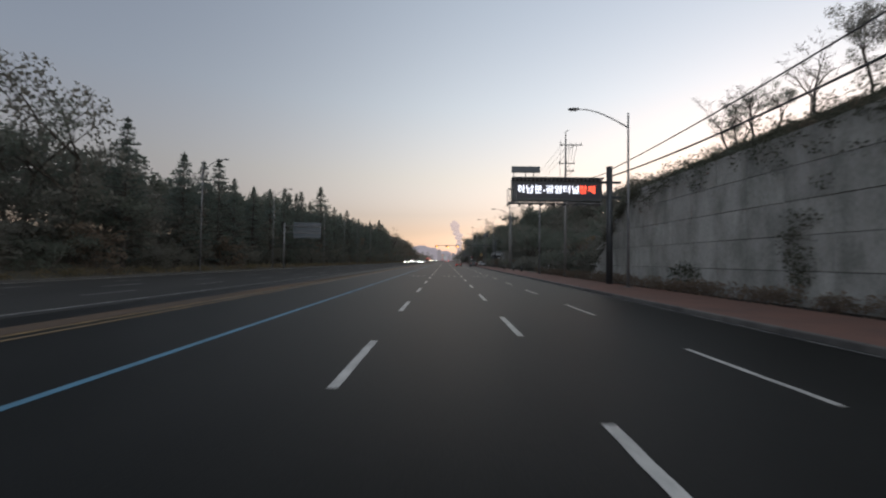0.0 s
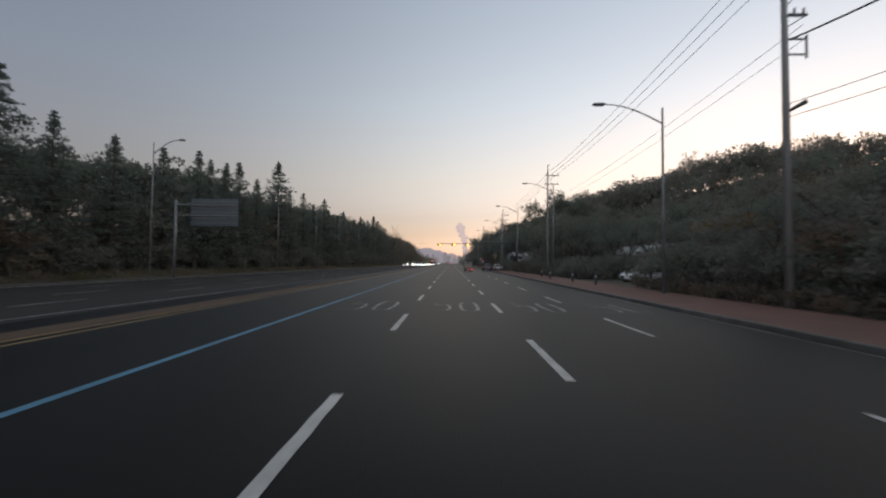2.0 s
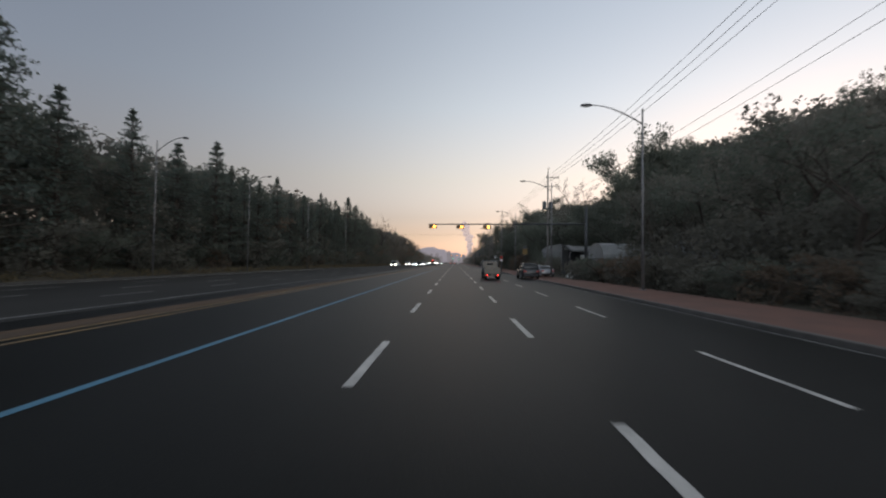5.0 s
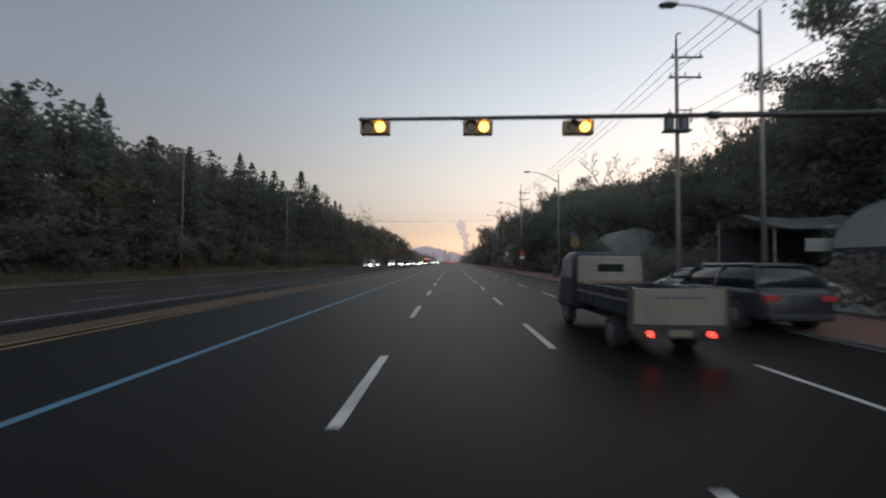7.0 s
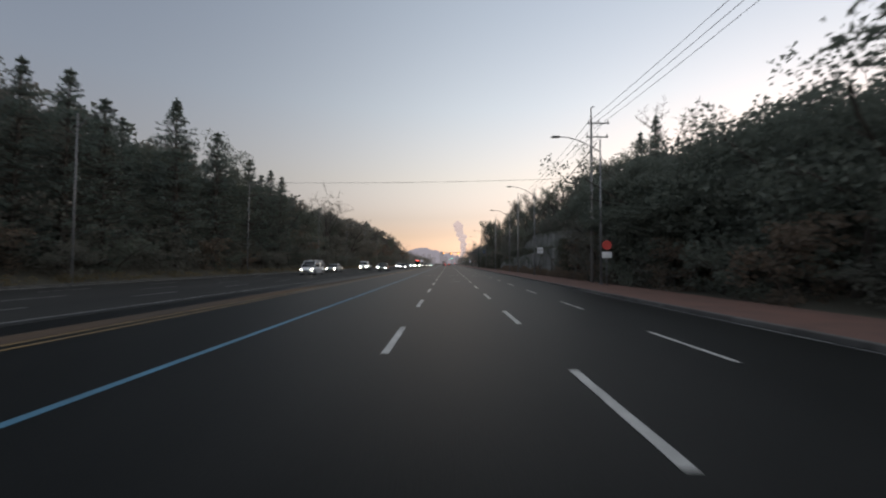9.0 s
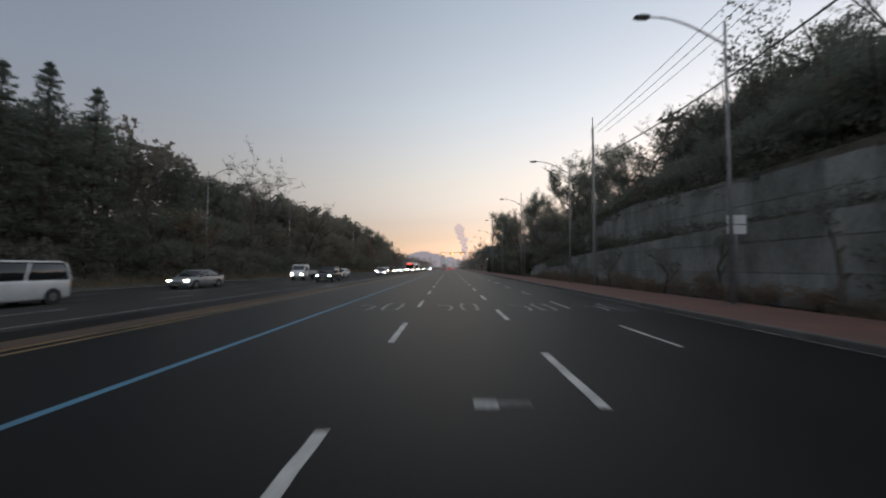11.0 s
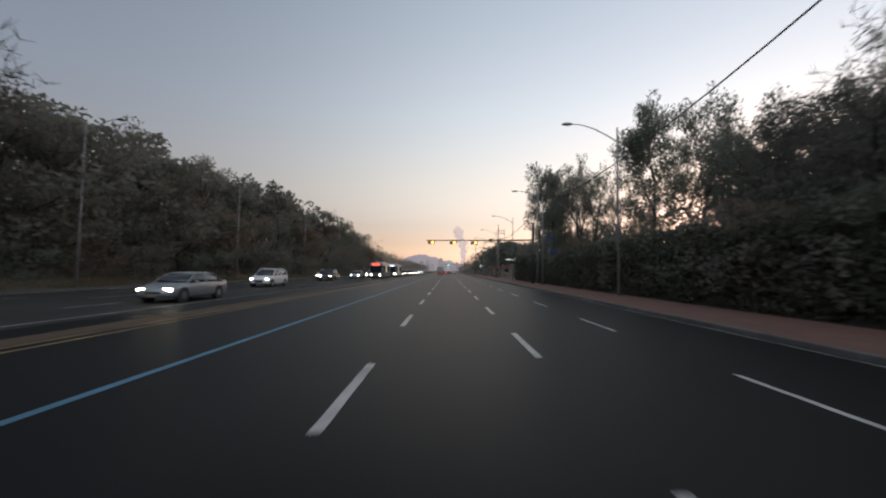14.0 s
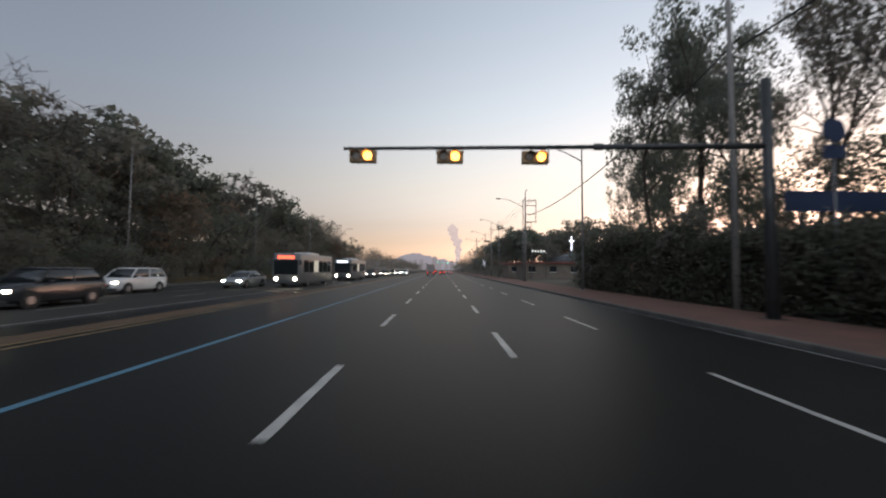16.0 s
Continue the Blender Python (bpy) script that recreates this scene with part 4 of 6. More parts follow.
for x, y, h in ((12.9, 193.8, 4.6), (12.9, 199.5, 4.0), (12.9, 205.0, 3.0), (12.9, 212.6, 3.5), (13.0, 221.0, 3.2)):      # saplings before the walls
    plant("sapling", x, y, h, rng)
for y in np.arange(93, 116.5, 1.9):                     # dark hedge below the arched roof
    plant("bush", 14.2 + rng.uniform(-0.3, 0.5), y, rng.uniform(2.2, 2.6) * (1 if y < 112 else 0.75), rng, 1.3)
for y in np.arange(374, 475, 4.6):
    plant("bush", 15 + rng.uniform(-0.5, 2), y, rng.uniform(2.0, 3.5), rng, 1.4)
    plant("backleaf", 22 + rng.uniform(-3, 6), y, rng.uniform(8, 11), rng, 1.3)
    plant("backleaf", 36 + rng.uniform(-3, 8), y, rng.uniform(10, 13), rng, 1.3)


for slots in MODELS.values():                          # a model that no place took is not part of the wood
    for tree, used in slots:
        if not used:
            for ob in (*tree.children_recursive, tree):
                bpy.data.objects.remove(ob)


def thicket(name, spots, each, radius, size, material, label, category, flat=0.7):
    rng = random.Random(name)
    return tagged(raw(name, *leaves(rng, spots, each, radius, size, flat), material), label, category, kind="stuff")


g = random.Random(5)
thicket("ivy", [(13.4 + g.uniform(-0.1, 0.15), g.uniform(-30, 31), 7.0 - abs(g.gauss(0, 0.65))) for _ in range(300)] + [(13.6 + g.uniform(-0.3, 0.5), g.uniform(-30, 31), 7.1 + abs(g.gauss(0, 0.35))) for _ in range(200)] + [(13.45 + g.uniform(-0.15, 0.1), y, lerp(y, [(29, 6.6), (34, 3.4), (37.4, 0.3)]) + 0.2 - abs(g.gauss(0, 0.3))) for y in [g.uniform(28, 36.8) for _ in range(80)]] + [(13.42 + g.uniform(-0.05, 0.05), g.gauss(15.2, 0.22), g.uniform(0.4, 3.8)) for _ in range(26)] + [(13.42, g.gauss(22.5, 0.9), g.uniform(0.2, 1.6)) for _ in range(24)], 26, 0.5, 0.15, IVY, "dull ivy hanging over the top of the concrete wall", "ivy")
thicket("ivy_on_wall", [(13.35 + g.uniform(-0.15, 0.1), 187 + abs(g.gauss(0, 2.2)), g.uniform(0.3, 4.6)) for _ in range(260)] + [(15.3 + g.uniform(-0.9, 0.2), g.uniform(187, 240), 3.6 + abs(g.gauss(0, 0.45))) for _ in range(280)] + [(15.4 + g.uniform(-0.2, 0.4), g.uniform(187, 236), 6.7 + g.gauss(0, 0.4)) for _ in range(160)] + [(13.4, g.uniform(226, 237), 2.6 - abs(g.gauss(0, 0.4))) for _ in range(60)] + [(13.35, g.uniform(238, 247), g.uniform(0.0, 0.3)) for _ in range(24)], 26, 0.5, 0.15, IVY, "ivy and weeds growing over the stepped concrete walls", "ivy")
thicket("low_hedge", [(12.75 + g.uniform(-0.2, 0.25), g.uniform(-30, 55), g.uniform(0.15, 0.75)) for _ in range(460)] + [(12.8 + g.uniform(-0.2, 0.3), y, g.uniform(0.15, 0.75 + 0.6 * noise.noise(Vector((y * 0.35, 0, 0))) ** 2 + 0.5 * (noise.noise(Vector((y * 0.22, 3, 0))) > 0.1))) for y in [g.uniform(180, 238) for _ in range(560)]] + [(12.8 + g.uniform(-0.2, 0.3), g.uniform(238, 250), g.uniform(0.1, 0.3)) for _ in range(60)], 26, 0.42, 0.15, LEAF_BROWN, "low brownish hedge between walkway and wall", "hedge")


def over(x, y, low, high):
    """A place above the ground there."""
    return (x, y, ground_height(x, y) + g.uniform(low, high))


thicket("slope_scrub", [over(14.3 + 21 * u, y + 0.7 * 21 * u, 0.0, 0.35) for u, y in [(g.random(), g.uniform(-25, 33)) for _ in range(1300)]], 30, 0.55, 0.22, IVY, "low scrub and dry creepers covering the slope above the wall", "scrub")
thicket("hillside_wood", [over(x, y, 0.5, 7.0) for x, y in [(30 + 84 * g.random(), g.uniform(106, 140)) for _ in range(1250)]] + [over(g.uniform(28, 62), g.uniform(140, 160), 0.5, 7.0) for _ in range(420)] + [over(g.uniform(25, 60), g.uniform(160, 250), 0.5, 6.0) for _ in range(700)], 26, 2.2, 0.75, LEAF_DULL, "dense wood covering the hillside behind the road", "woods")
thicket("bank_weeds", [over(15.7 + g.uniform(0, 3.0), g.uniform(214, 254), 0.0, 1.0) for _ in range(480)], 30, 0.7, 0.22, IVY, "low weeds and creepers covering the bank above the wall", "weeds")
thicket("dark_hedge", [(13.3 + g.uniform(-0.45, 0.6), y, g.uniform(0.2, 3.1 if 289 < y < 302 else 4.1)) for y in [g.uniform(250.5, 319) for _ in range(1800)]] + [(13.9 + g.uniform(-0.4, 0.5), g.uniform(288, 304), g.uniform(1.2, 3.1)) for _ in range(260)], 30, 0.7, 0.24, IVY, "tall dark overgrown hedge along the walkway", "hedge")
thicket("verge_grass", [(-27.6 + g.uniform(-0.9, 0.7), g.uniform(-20, 380), g.uniform(0.05, 0.6)) for _ in range(1300)], 24, 0.55, 0.2, DRY_GRASS, "dry yellowish grass and weeds along the far road edge", "grass", 0.6)
thicket("leaf_thicket_left", [over(-29.5 - g.uniform(0, 9), g.uniform(-15, 430), 0.3, 5.0) for _ in range(2400)] + [over(-37 - g.uniform(0, 8), g.uniform(280, 370), 1.0, 7.0) for _ in range(320)] + [over(-36 - g.uniform(0, 7), g.uniform(-12, 330), 1.5, 7.5) for _ in range(900)], 40, 1.5, 0.42, LEAF_DULL, "dense undergrowth filling the wooded bank", "undergrowth")
thicket("leaf_thicket_right", [over(15.5 + 11 * u, 39 + 8.3 * u + (17 - 8.3 * u) * g.random(), 0.3, 4.4) for u in [g.random() for _ in range(200)]] + [over(19.5 + g.uniform(0, 4), g.uniform(69, 80), 0.3, 2.3) for _ in range(130)] + [over(20.5 + g.uniform(0, 8), g.uniform(57, 64), 0.3, 2.2) for _ in range(60)] + [over(15.5 + g.uniform(0, 8), g.uniform(70, 92), 0.2, 2.1) for _ in range(320)] + [over(31 + g.uniform(0, 9), g.uniform(54, 116), 0.5, 6.5) for _ in range(330)] + [over(15.5 + g.uniform(0, 9), g.uniform(92, 112), 0.3, 4.2) for _ in range(230)] + [over(24 + g.uniform(0, 7), g.uniform(88, 116), 0.3, 6.0) for _ in range(260)] + [over(30 + g.uniform(0, 9), g.uniform(58, 188), 0.5, 6.5) for _ in range(350)] + [over(13.6 + g.uniform(0, 2.2), g.uniform(112, 120), 0.2, 1.5) for _ in range(40)] + [over(16.5 + g.uniform(0, 9), g.uniform(124, 146), 0.3, 1.6) for _ in range(160)] + [over(16.5 + g.uniform(0, 9), g.uniform(160, 188), 0.3, 5.0) for _ in range(400)] + [over(16.5 + g.uniform(0, 5), g.uniform(187, 224), 0.2, 2.2) for _ in range(240)] + [over(16.0 + g.uniform(0, 5), g.uniform(224, 264), 0.2, 4.4) for _ in range(480)] + [over(15.2 + g.uniform(0, 4), g.uniform(256, 321), 0.2, 1.7) for _ in range(480)] + [over(20.0 + g.uniform(0, 8), g.uniform(258, 296), 0.8, 7.5) for _ in range(170)], 40, 1.3, 0.38, LEAF_DULL, "dense undergrowth between the roadside trees", "undergrowth")
thicket("far_woods", [over(-30 - g.uniform(0, 30), g.uniform(425, 900), 1, 9) for _ in range(700)] + [over(15 + g.uniform(0, 40), g.uniform(440, 900), 1, 8) for _ in range(700)], 18, 3.2, 0.9, LEAF_DULL, "far woods lining the road into the distance", "woods")

# ---- street furniture ----


def street_lamp(height=11.1, reach=3.1):
    """A tapered steel column with a bowed arm and a flat lamp head; the arm points to -x."""
    lamp = thing("street_lamp", pose(0, 0, 0), "tall grey steel street lamp with a curved arm, unlit", "street lamp", "street lamps along the road")
    part("base_plate", box(-0.2, 0.2, -0.2, 0.2, 0, 0.04, 0.01), GALVANISED, lamp)
    part("column", rod((0, 0, 0.03), (0, 0, height), 0.1, 0.05, 12), GALVANISED, lamp, smooth=True)
    pts = [(-reach * u, 0, height - 0.95 + 1.15 * math.sin(u * math.pi / 2)) for u in np.linspace(0, 1, 9)]
    part("arm", tube(pts, [0.045 - 0.015 * u for u in np.linspace(0, 1, 9)]), GALVANISED, lamp, smooth=True)
    head = part("lamp_head", loft([ring_xz(0, 0.03, -0.03, 0.03, 0.02), ring_xz(0.12, 0.14, -0.05, 0.06, 0.04), ring_xz(0.5, 0.17, -0.06, 0.06, 0.05), ring_xz(0.72, 0.1, -0.04, 0.03, 0.03)]), DARK_STEEL, lamp, "dark flat lamp housing", smooth=True)
    head.matrix_basis = pose(-reach, 0, pts[-1][2], 0, 0, 90)
    part("diffuser", box(-0.12, 0.12, 0.15, 0.6, -0.075, -0.055, 0.006), LENS_CLEAR, head)
    return lamp


first = street_lamp()
RIGHT_LAMPS = (25.4, 49.3, 77.0, 97.0, 120.6, 149.6, 173.0, 197.0, 219.2, 243.0, 268.6, 290.5, 313.3, 337.0, 361.0, 386.0, 412.0)
LEFT_LAMPS = (-2.0, 20.0, 44.2, 62.8, 89.3, 107.0, 123.4, 144.5, 170.0, 195.0, 224.2, 247.0, 270.0, 292.1, 316.2, 340.0, 364.0, 390.0)
first.matrix_basis = pose(11.55, RIGHT_LAMPS[0], 0.15)
TALLER = {49.3: 0.92, 197.0: 1.08, 219.2: 1.05, 243.0: 1.08, 268.6: 1.05}
for y in RIGHT_LAMPS[1:]:
    lamp = copy_thing(first, pose(12.6 if y == 77.0 else 11.55, y, 0.15))
    lamp.scale = (1, 1, TALLER.get(y, 1.02))
for y in LEFT_LAMPS:
    lamp = copy_thing(first, pose(-27.1, y, 0.05, 0, 0, 180))
    lamp.scale = (0.75, 1, 1.11)


def utility_pole(height, arms, hook=True, transformer=False, low_bracket=None):
    pole = thing("utility_pole", pose(0, 0, 0), "tall concrete utility pole with crossarms and insulators", "utility pole", "utility poles along the walkway")
    part("shaft", rod((0, 0, -0.2), (0, 0, height - 0.9), 0.155, 0.085, 14), POLE_CONCRETE, pole, smooth=True)
    part("tip_rod", rod((0, 0, height - 0.95), (0, 0, height - 0.05), 0.05, 0.03, 8), DARK_STEEL, pole) if not hook else None
    if hook:
        part("tip", tube([(0, 0, height - 0.95), (0, 0, height - 0.15), (0.08, 0, height), (0.3, 0, height + 0.03)], [0.06, 0.05, 0.045, 0.035]), DARK_STEEL, pole, smooth=True)
    for z, x0, x1, depth in arms:
        arm = part("crossarm", box(x0, x1, depth - 0.05, depth + 0.05, z - 0.045, z + 0.045, 0.008), DARK_STEEL, pole)
        for k in range(3):
            x = x0 + 0.12 + (x1 - x0 - 0.24) * k / 2
            part("insulator", rod((x, depth, z + 0.04), (x, depth, z + 0.28), 0.055, 0.04, 8), CERAMIC, arm)
        part("brace", rod((0, 0, z - 0.6), ((x0 + x1) / 2 + 0.4, depth, z - 0.03), 0.02, sides=6), DARK_STEEL, pole)
    low = low_bracket or (height - 4.6, height - 5.2)
    for z in low:
        part("bracket", box(0.0, 0.85, -0.03, 0.03, z - 0.03, z + 0.03, 0.005), DARK_STEEL, pole)
    part("bracket", box(0.79, 0.85, -0.03, 0.03, low[1] - 0.15, low[0] + 0.15, 0.005), DARK_STEEL, pole)
    if transformer:
        for x, y in ((-0.5, -0.05), (0.45, 0.1)):
            can = part("transformer", rod((x, y, 9.42), (x, y, 10.3), 0.27, 0.27, 18), SIGN_BACK, pole, "grey steel transformer can")
            part("lid", rod((x, y, 10.3), (x, y, 10.38), 0.29, 0.2, 18), DARK_STEEL, can)
            part("bushing", rod((x, y - 0.1, 10.38), (x, y - 0.1, 10.6), 0.045, 0.03, 8), CERAMIC, can)
        part("platform", box(-0.78, 0.74, -0.25, 0.3, 9.3, 9.4, 0.01), DARK_STEEL, pole)
    return pole


POLES = [(12.9, -6.0, 14.5), (12.7, 42.6, 15.6), (13.1, 82.0, 15.1), (13.0, 128.9, 15.2), (12.0, 176.2, 15.2), (12.45, 215.2, 14.8), (12.7, 251.8, 15.0), (12.6, 298.0, 14.8), (12.0, 337.6, 12.9), (12.3, 380.0, 13.0), (12.3, 422.0, 13.0)]
for x, y, h in POLES:
    plain = 190 < y < 320
    if y == 42.6:
        pole = utility_pole(h, [(14.1, -0.6, 1.8, 0.1), (12.1, -0.7, 1.0, 0.1), (11.3, 0.0, 0.95, 0.1)], True, False, (10.3, 9.7))
        part("stub", rod((0.1, 0, 7.5), (0.6, -0.2, 7.8), 0.06, 0.09, 8), DARK_STEEL, pole)
        for k in range(3):
            part("drop_lead", tube([(0.3 + 0.5 * k, 0.1, 14.1), (0.45 + 0.3 * k, 0.1, 13.2), (0.3 + 0.28 * k, 0.1, 12.2)], 0.018, 6), CABLE, pole)
        pole.matrix_basis = pose(x, y, 0.12)
        continue
    kinds = [] if plain else [(h - 1.5, -0.3, 1.4, 0.1)] if h < 14.55 else [(h - 1.4, -0.3, 1.6, 0.1), (h - 2.6, -0.4, 1.5, 0.1)]
    pole = utility_pole(h, kinds, not plain, abs(y - 128.9) < 1)
    if y == 337.6:                                     # a frame for switches beside the shaft
        frame_post = part("frame_post", rod((1.5, 0, h - 4.6), (1.5, 0, h - 1.3), 0.05, 0.05, 8), DARK_STEEL, pole)
        for z in (h - 2.2, h - 3.4, h - 4.5):
            part("frame_bar", box(0.0, 1.55, -0.04, 0.04, z - 0.045, z + 0.045, 0.006), DARK_STEEL, frame_post)
    pole.matrix_basis = pose(x, y, 0.12)


def wire(name, a, b, sag, r, label):
    a, b = Vector(a), Vector(b)
    pts = []
    for i in range(17):
        u = i / 16
        p = a.lerp(b, u)
        p.z -= sag * 4 * u * (1 - u)
        pts.append(p)
    return tagged(part(name, tube(pts, r, 5), CABLE), label, "cable", "overhead wires")


for (x0, y0, h0), (x1, y1, h1) in zip(POLES, POLES[1:]):
    if y0 < 0 or 180 < y0 < 330:
        continue
    for k in range(3):
        wire("power_line", (x0 - 0.18 + 0.68 * k, y0 + 0.1, h0 - 1.15), (x1 - 0.18 + 0.68 * k, y1 + 0.1, h1 - 1.15), 0.55, 0.016, "thin dark power line between utility poles")
    if y0 < 100:
        for k in range(2):
            wire("service_wire", (x0 + 0.72, y0, h0 - 4.6 - 0.6 * k), (x1 + 0.72, y1, h1 - 4.6 - 0.6 * k), 0.5, 0.01, "thin dark service wire between utility poles")
wire("thick_cable", (12.9, -6, 9.2), (12.05, 29.2, 8.0), 0.9, 0.05, "thick black cable bundle hung along the wall")
wire("thick_cable", (12.9, -6, 10.6), (12.05, 29.2, 8.5), 0.6, 0.035, "thick black cable hung along the wall")
wire("thick_cable", (12.05, 29.2, 8.4), (12.9, 42.6, 10.4), 0.25, 0.035, "black cable from the sign column to the pole")
for (x0, y0, h0), (x1, y1, h1) in zip(POLES[4:8], POLES[5:9]):
    wire("thick_cable", (x0 + 0.5, y0, h0 - 3.0), (x1 + 0.5, y1, h1 - 3.4), 1.3, 0.045, "thick black cable bundle between utility poles")
for k in range(2):
    wire("service_wire", (12.8, 42.6, 7.9 - 0.5 * k), (30.0, 34.0, 14.6 - 0.9 * k), 0.5, 0.014, "thin dark service wire from the pole to the slope")
wire("street_cable", (12.0, 176.4, 9.2), (-36, 179.0, 9.6), 0.5, 0.014, "thin cable strung across the road")


def signal_gantry(x_end, x_pole, z, heads, pole_top, label, lit_lens=AMBER, lit_name="amber"):
    """A cantilever mast with hooded amber signals; the lit lens is the right one."""
    mast = thing("traffic_signal", pose(0, 0, 0), label, "traffic light", "traffic signals over the road")
    part("column", rod((x_pole, 0, 0), (x_pole, 0, pole_top), 0.19, 0.15, 14), DARK_STEEL, mast, smooth=True)
    part("base_plate", box(x_pole - 0.3, x_pole + 0.3, -0.3, 0.3, 0, 0.05, 0.01), DARK_STEEL, mast)
    mid = x_end + (x_pole - x_end) * 0.6
    part("arm", rod((x_end, 0, z), (mid, 0, z + 0.12), 0.055, 0.075, 10), DARK_STEEL, mast, smooth=True)
    part("arm", rod((mid, 0, z + 0.12), (x_pole, 0, z + 0.2), 0.09, 0.11, 10), DARK_STEEL, mast, smooth=True)
    part("coupling", rod((mid - 0.15, 0, z + 0.12), (mid + 0.15, 0, z + 0.122), 0.12, 0.12, 10), DARK_STEEL, mast)
    for x in heads:
        zc = z - 0.27
        case = part("signal_head", box(x - 0.44, x + 0.44, -0.14, 0.14, zc - 0.2, zc + 0.2, 0.04), SIGNAL_CASE, mast, "dark hooded signal head showing " + lit_name)
        part("hanger", tube([(x - 0.42, 0, zc), (x - 0.47, 0, zc + 0.3), (x + 0.47, 0, zc + 0.3), (x + 0.42, 0, zc)], 0.02, 6), DARK_STEEL, mast)
        for k, lit in ((-0.21, False), (0.17, True)):
            part("lens", rod((x + k, -0.145, zc), (x + k, -0.165, zc), 0.15, 0.13, 16), lit_lens if lit else LENS_DARK, case, "lit " + lit_name + " lens" if lit else "dark lens")
            bm = bmesh.new()
            outer = []
            for i in range(9):
                a = radians(10 + 160 * i / 8)
                outer.append((math.cos(a), math.sin(a)))
            for r in (0.17, 0.155):
                for yy in (-0.14, -0.34):
                    for c, s in outer:
                        bm.verts.new((x + k + r * c, yy, zc + r * s))
            bm.verts.ensure_lookup_table()
            for i in range(8):
                bm.faces.new((bm.verts[i], bm.verts[i + 1], bm.verts[i + 10], bm.verts[i + 9]))
                bm.faces.new((bm.verts[18 + i], bm.verts[18 + i + 1], bm.verts[18 + i + 10], bm.verts[18 + i + 9]))
                bm.faces.new((bm.verts[9 + i], bm.verts[10 + i], bm.verts[28 + i], bm.verts[27 + i]))
            part("visor", bm, SIGNAL_CASE, case)
    return mast


signal_gantry(-3.1, 14.6, 5.87, (-2.6, 0.5, 3.5), 8.0, "dark cantilever traffic signal with three amber lights over the lanes").location = (0, 117.2, 0.12)
signal_gantry(-3.0, 11.2, 5.6, (-2.35, 0.55, 3.4), 8.1, "dark cantilever traffic signal with three amber lights before the bus stop").location = (0, 294.5, 0.12)
mast = signal_gantry(-3.0, 12.1, 5.85, (-2.45, 0.45, 3.3), 7.5, "distant cantilever traffic signal showing green over the road", GREEN_LIT, "green")
mast.location = (0, 520.0, 0.12)

# ---- the illuminated message sign ----
board = thing("message_sign", pose(0, 29.3, 0.1), "dark electronic message sign, lit white and red letters, on a column", "electronic sign")
part("column", rod((11.95, 0, 0), (11.95, 0, 8.55), 0.23, 0.21, 16), DARK_STEEL, board, smooth=True)
part("column_cap", rod((11.95, 0, 8.55), (11.95, 0, 8.6), 0.25, 0.22, 16), DARK_STEEL, board)
cabinet = part("cabinet", box(4.8, 11.3, -0.3, 0.35, 6.0, 7.62, 0.03), DARK_STEEL, board)
part("display_face", box(4.95, 11.15, -0.315, -0.303, 6.22, 7.3, 0.0), BLACK_FACE, cabinet)
part("hood", box(4.75, 11.35, -0.62, 0.0, 7.6, 7.68, 0.01), DARK_STEEL, cabinet)
for k in range(22):
    x = 4.95 + k * 0.29
    part("hood_rib", box(x, x + 0.05, -0.6, -0.33, 7.45, 7.59), GALVANISED, cabinet)
for z in (6.35, 7.45):
    part("bracket_arm", box(11.25, 12.75, -0.12, 0.12, z - 0.08, z + 0.08, 0.02), DARK_STEEL, board)
bm = bmesh.new()
for k in range(15):
    box(4.4, 11.0, -1.15 + 0.058 * k, -1.13 + 0.058 * k, 5.72, 5.76, bm=bm)
for k in range(34):
    box(4.4 + 0.2 * k, 4.412 + 0.2 * k, -1.15, -0.32, 5.735, 5.75, bm=bm)
walkway = part("catwalk", bm, GALVANISED, board, "open grey steel grating walkway")
for k in range(9):
    x = 4.45 + k * 0.8
    part("catwalk_beam", box(x, x + 0.06, -1.2, 0.0, 5.62, 5.72), GALVANISED, walkway)
for x in (4.42, 4.95):
    for y in (-1.12, -0.4):
        part("rail_post", rod((x, y, 5.78), (x, y, 6.75), 0.02, sides=6), GALVANISED, walkway)
for z in (6.25, 6.75):
    part("rail", tube([(4.95, -1.12, z), (4.42, -1.12, z), (4.42, -0.4, z)], 0.018, 6), GALVANISED, walkway)
small = part("top_box", box(4.8, 6.85, -0.1, 0.15, 8.12, 8.55, 0.02), SIGN_BACK, board, "small blank grey sign box")
for x in (4.95, 5.8, 6.4):
    part("top_post", rod((x, 0, 7.66), (x, 0, 8.14), 0.03, sides=8), DARK_STEEL, small)
part("antenna", rod((8.4, 0.2, 7.6), (8.4, 0.2, 10.6), 0.018, 0.008, 6), GALVANISED, board)
lettering("white_lettering", "하남분-광암터널", 0.67, LED_WHITE, cabinet, pose(7.4, -0.325, 6.8, 90), 0.004)
lettering("red_lettering", "정체", 0.67, LED_RED, cabinet, pose(10.22, -0.325, 6.8, 90), 0.004)

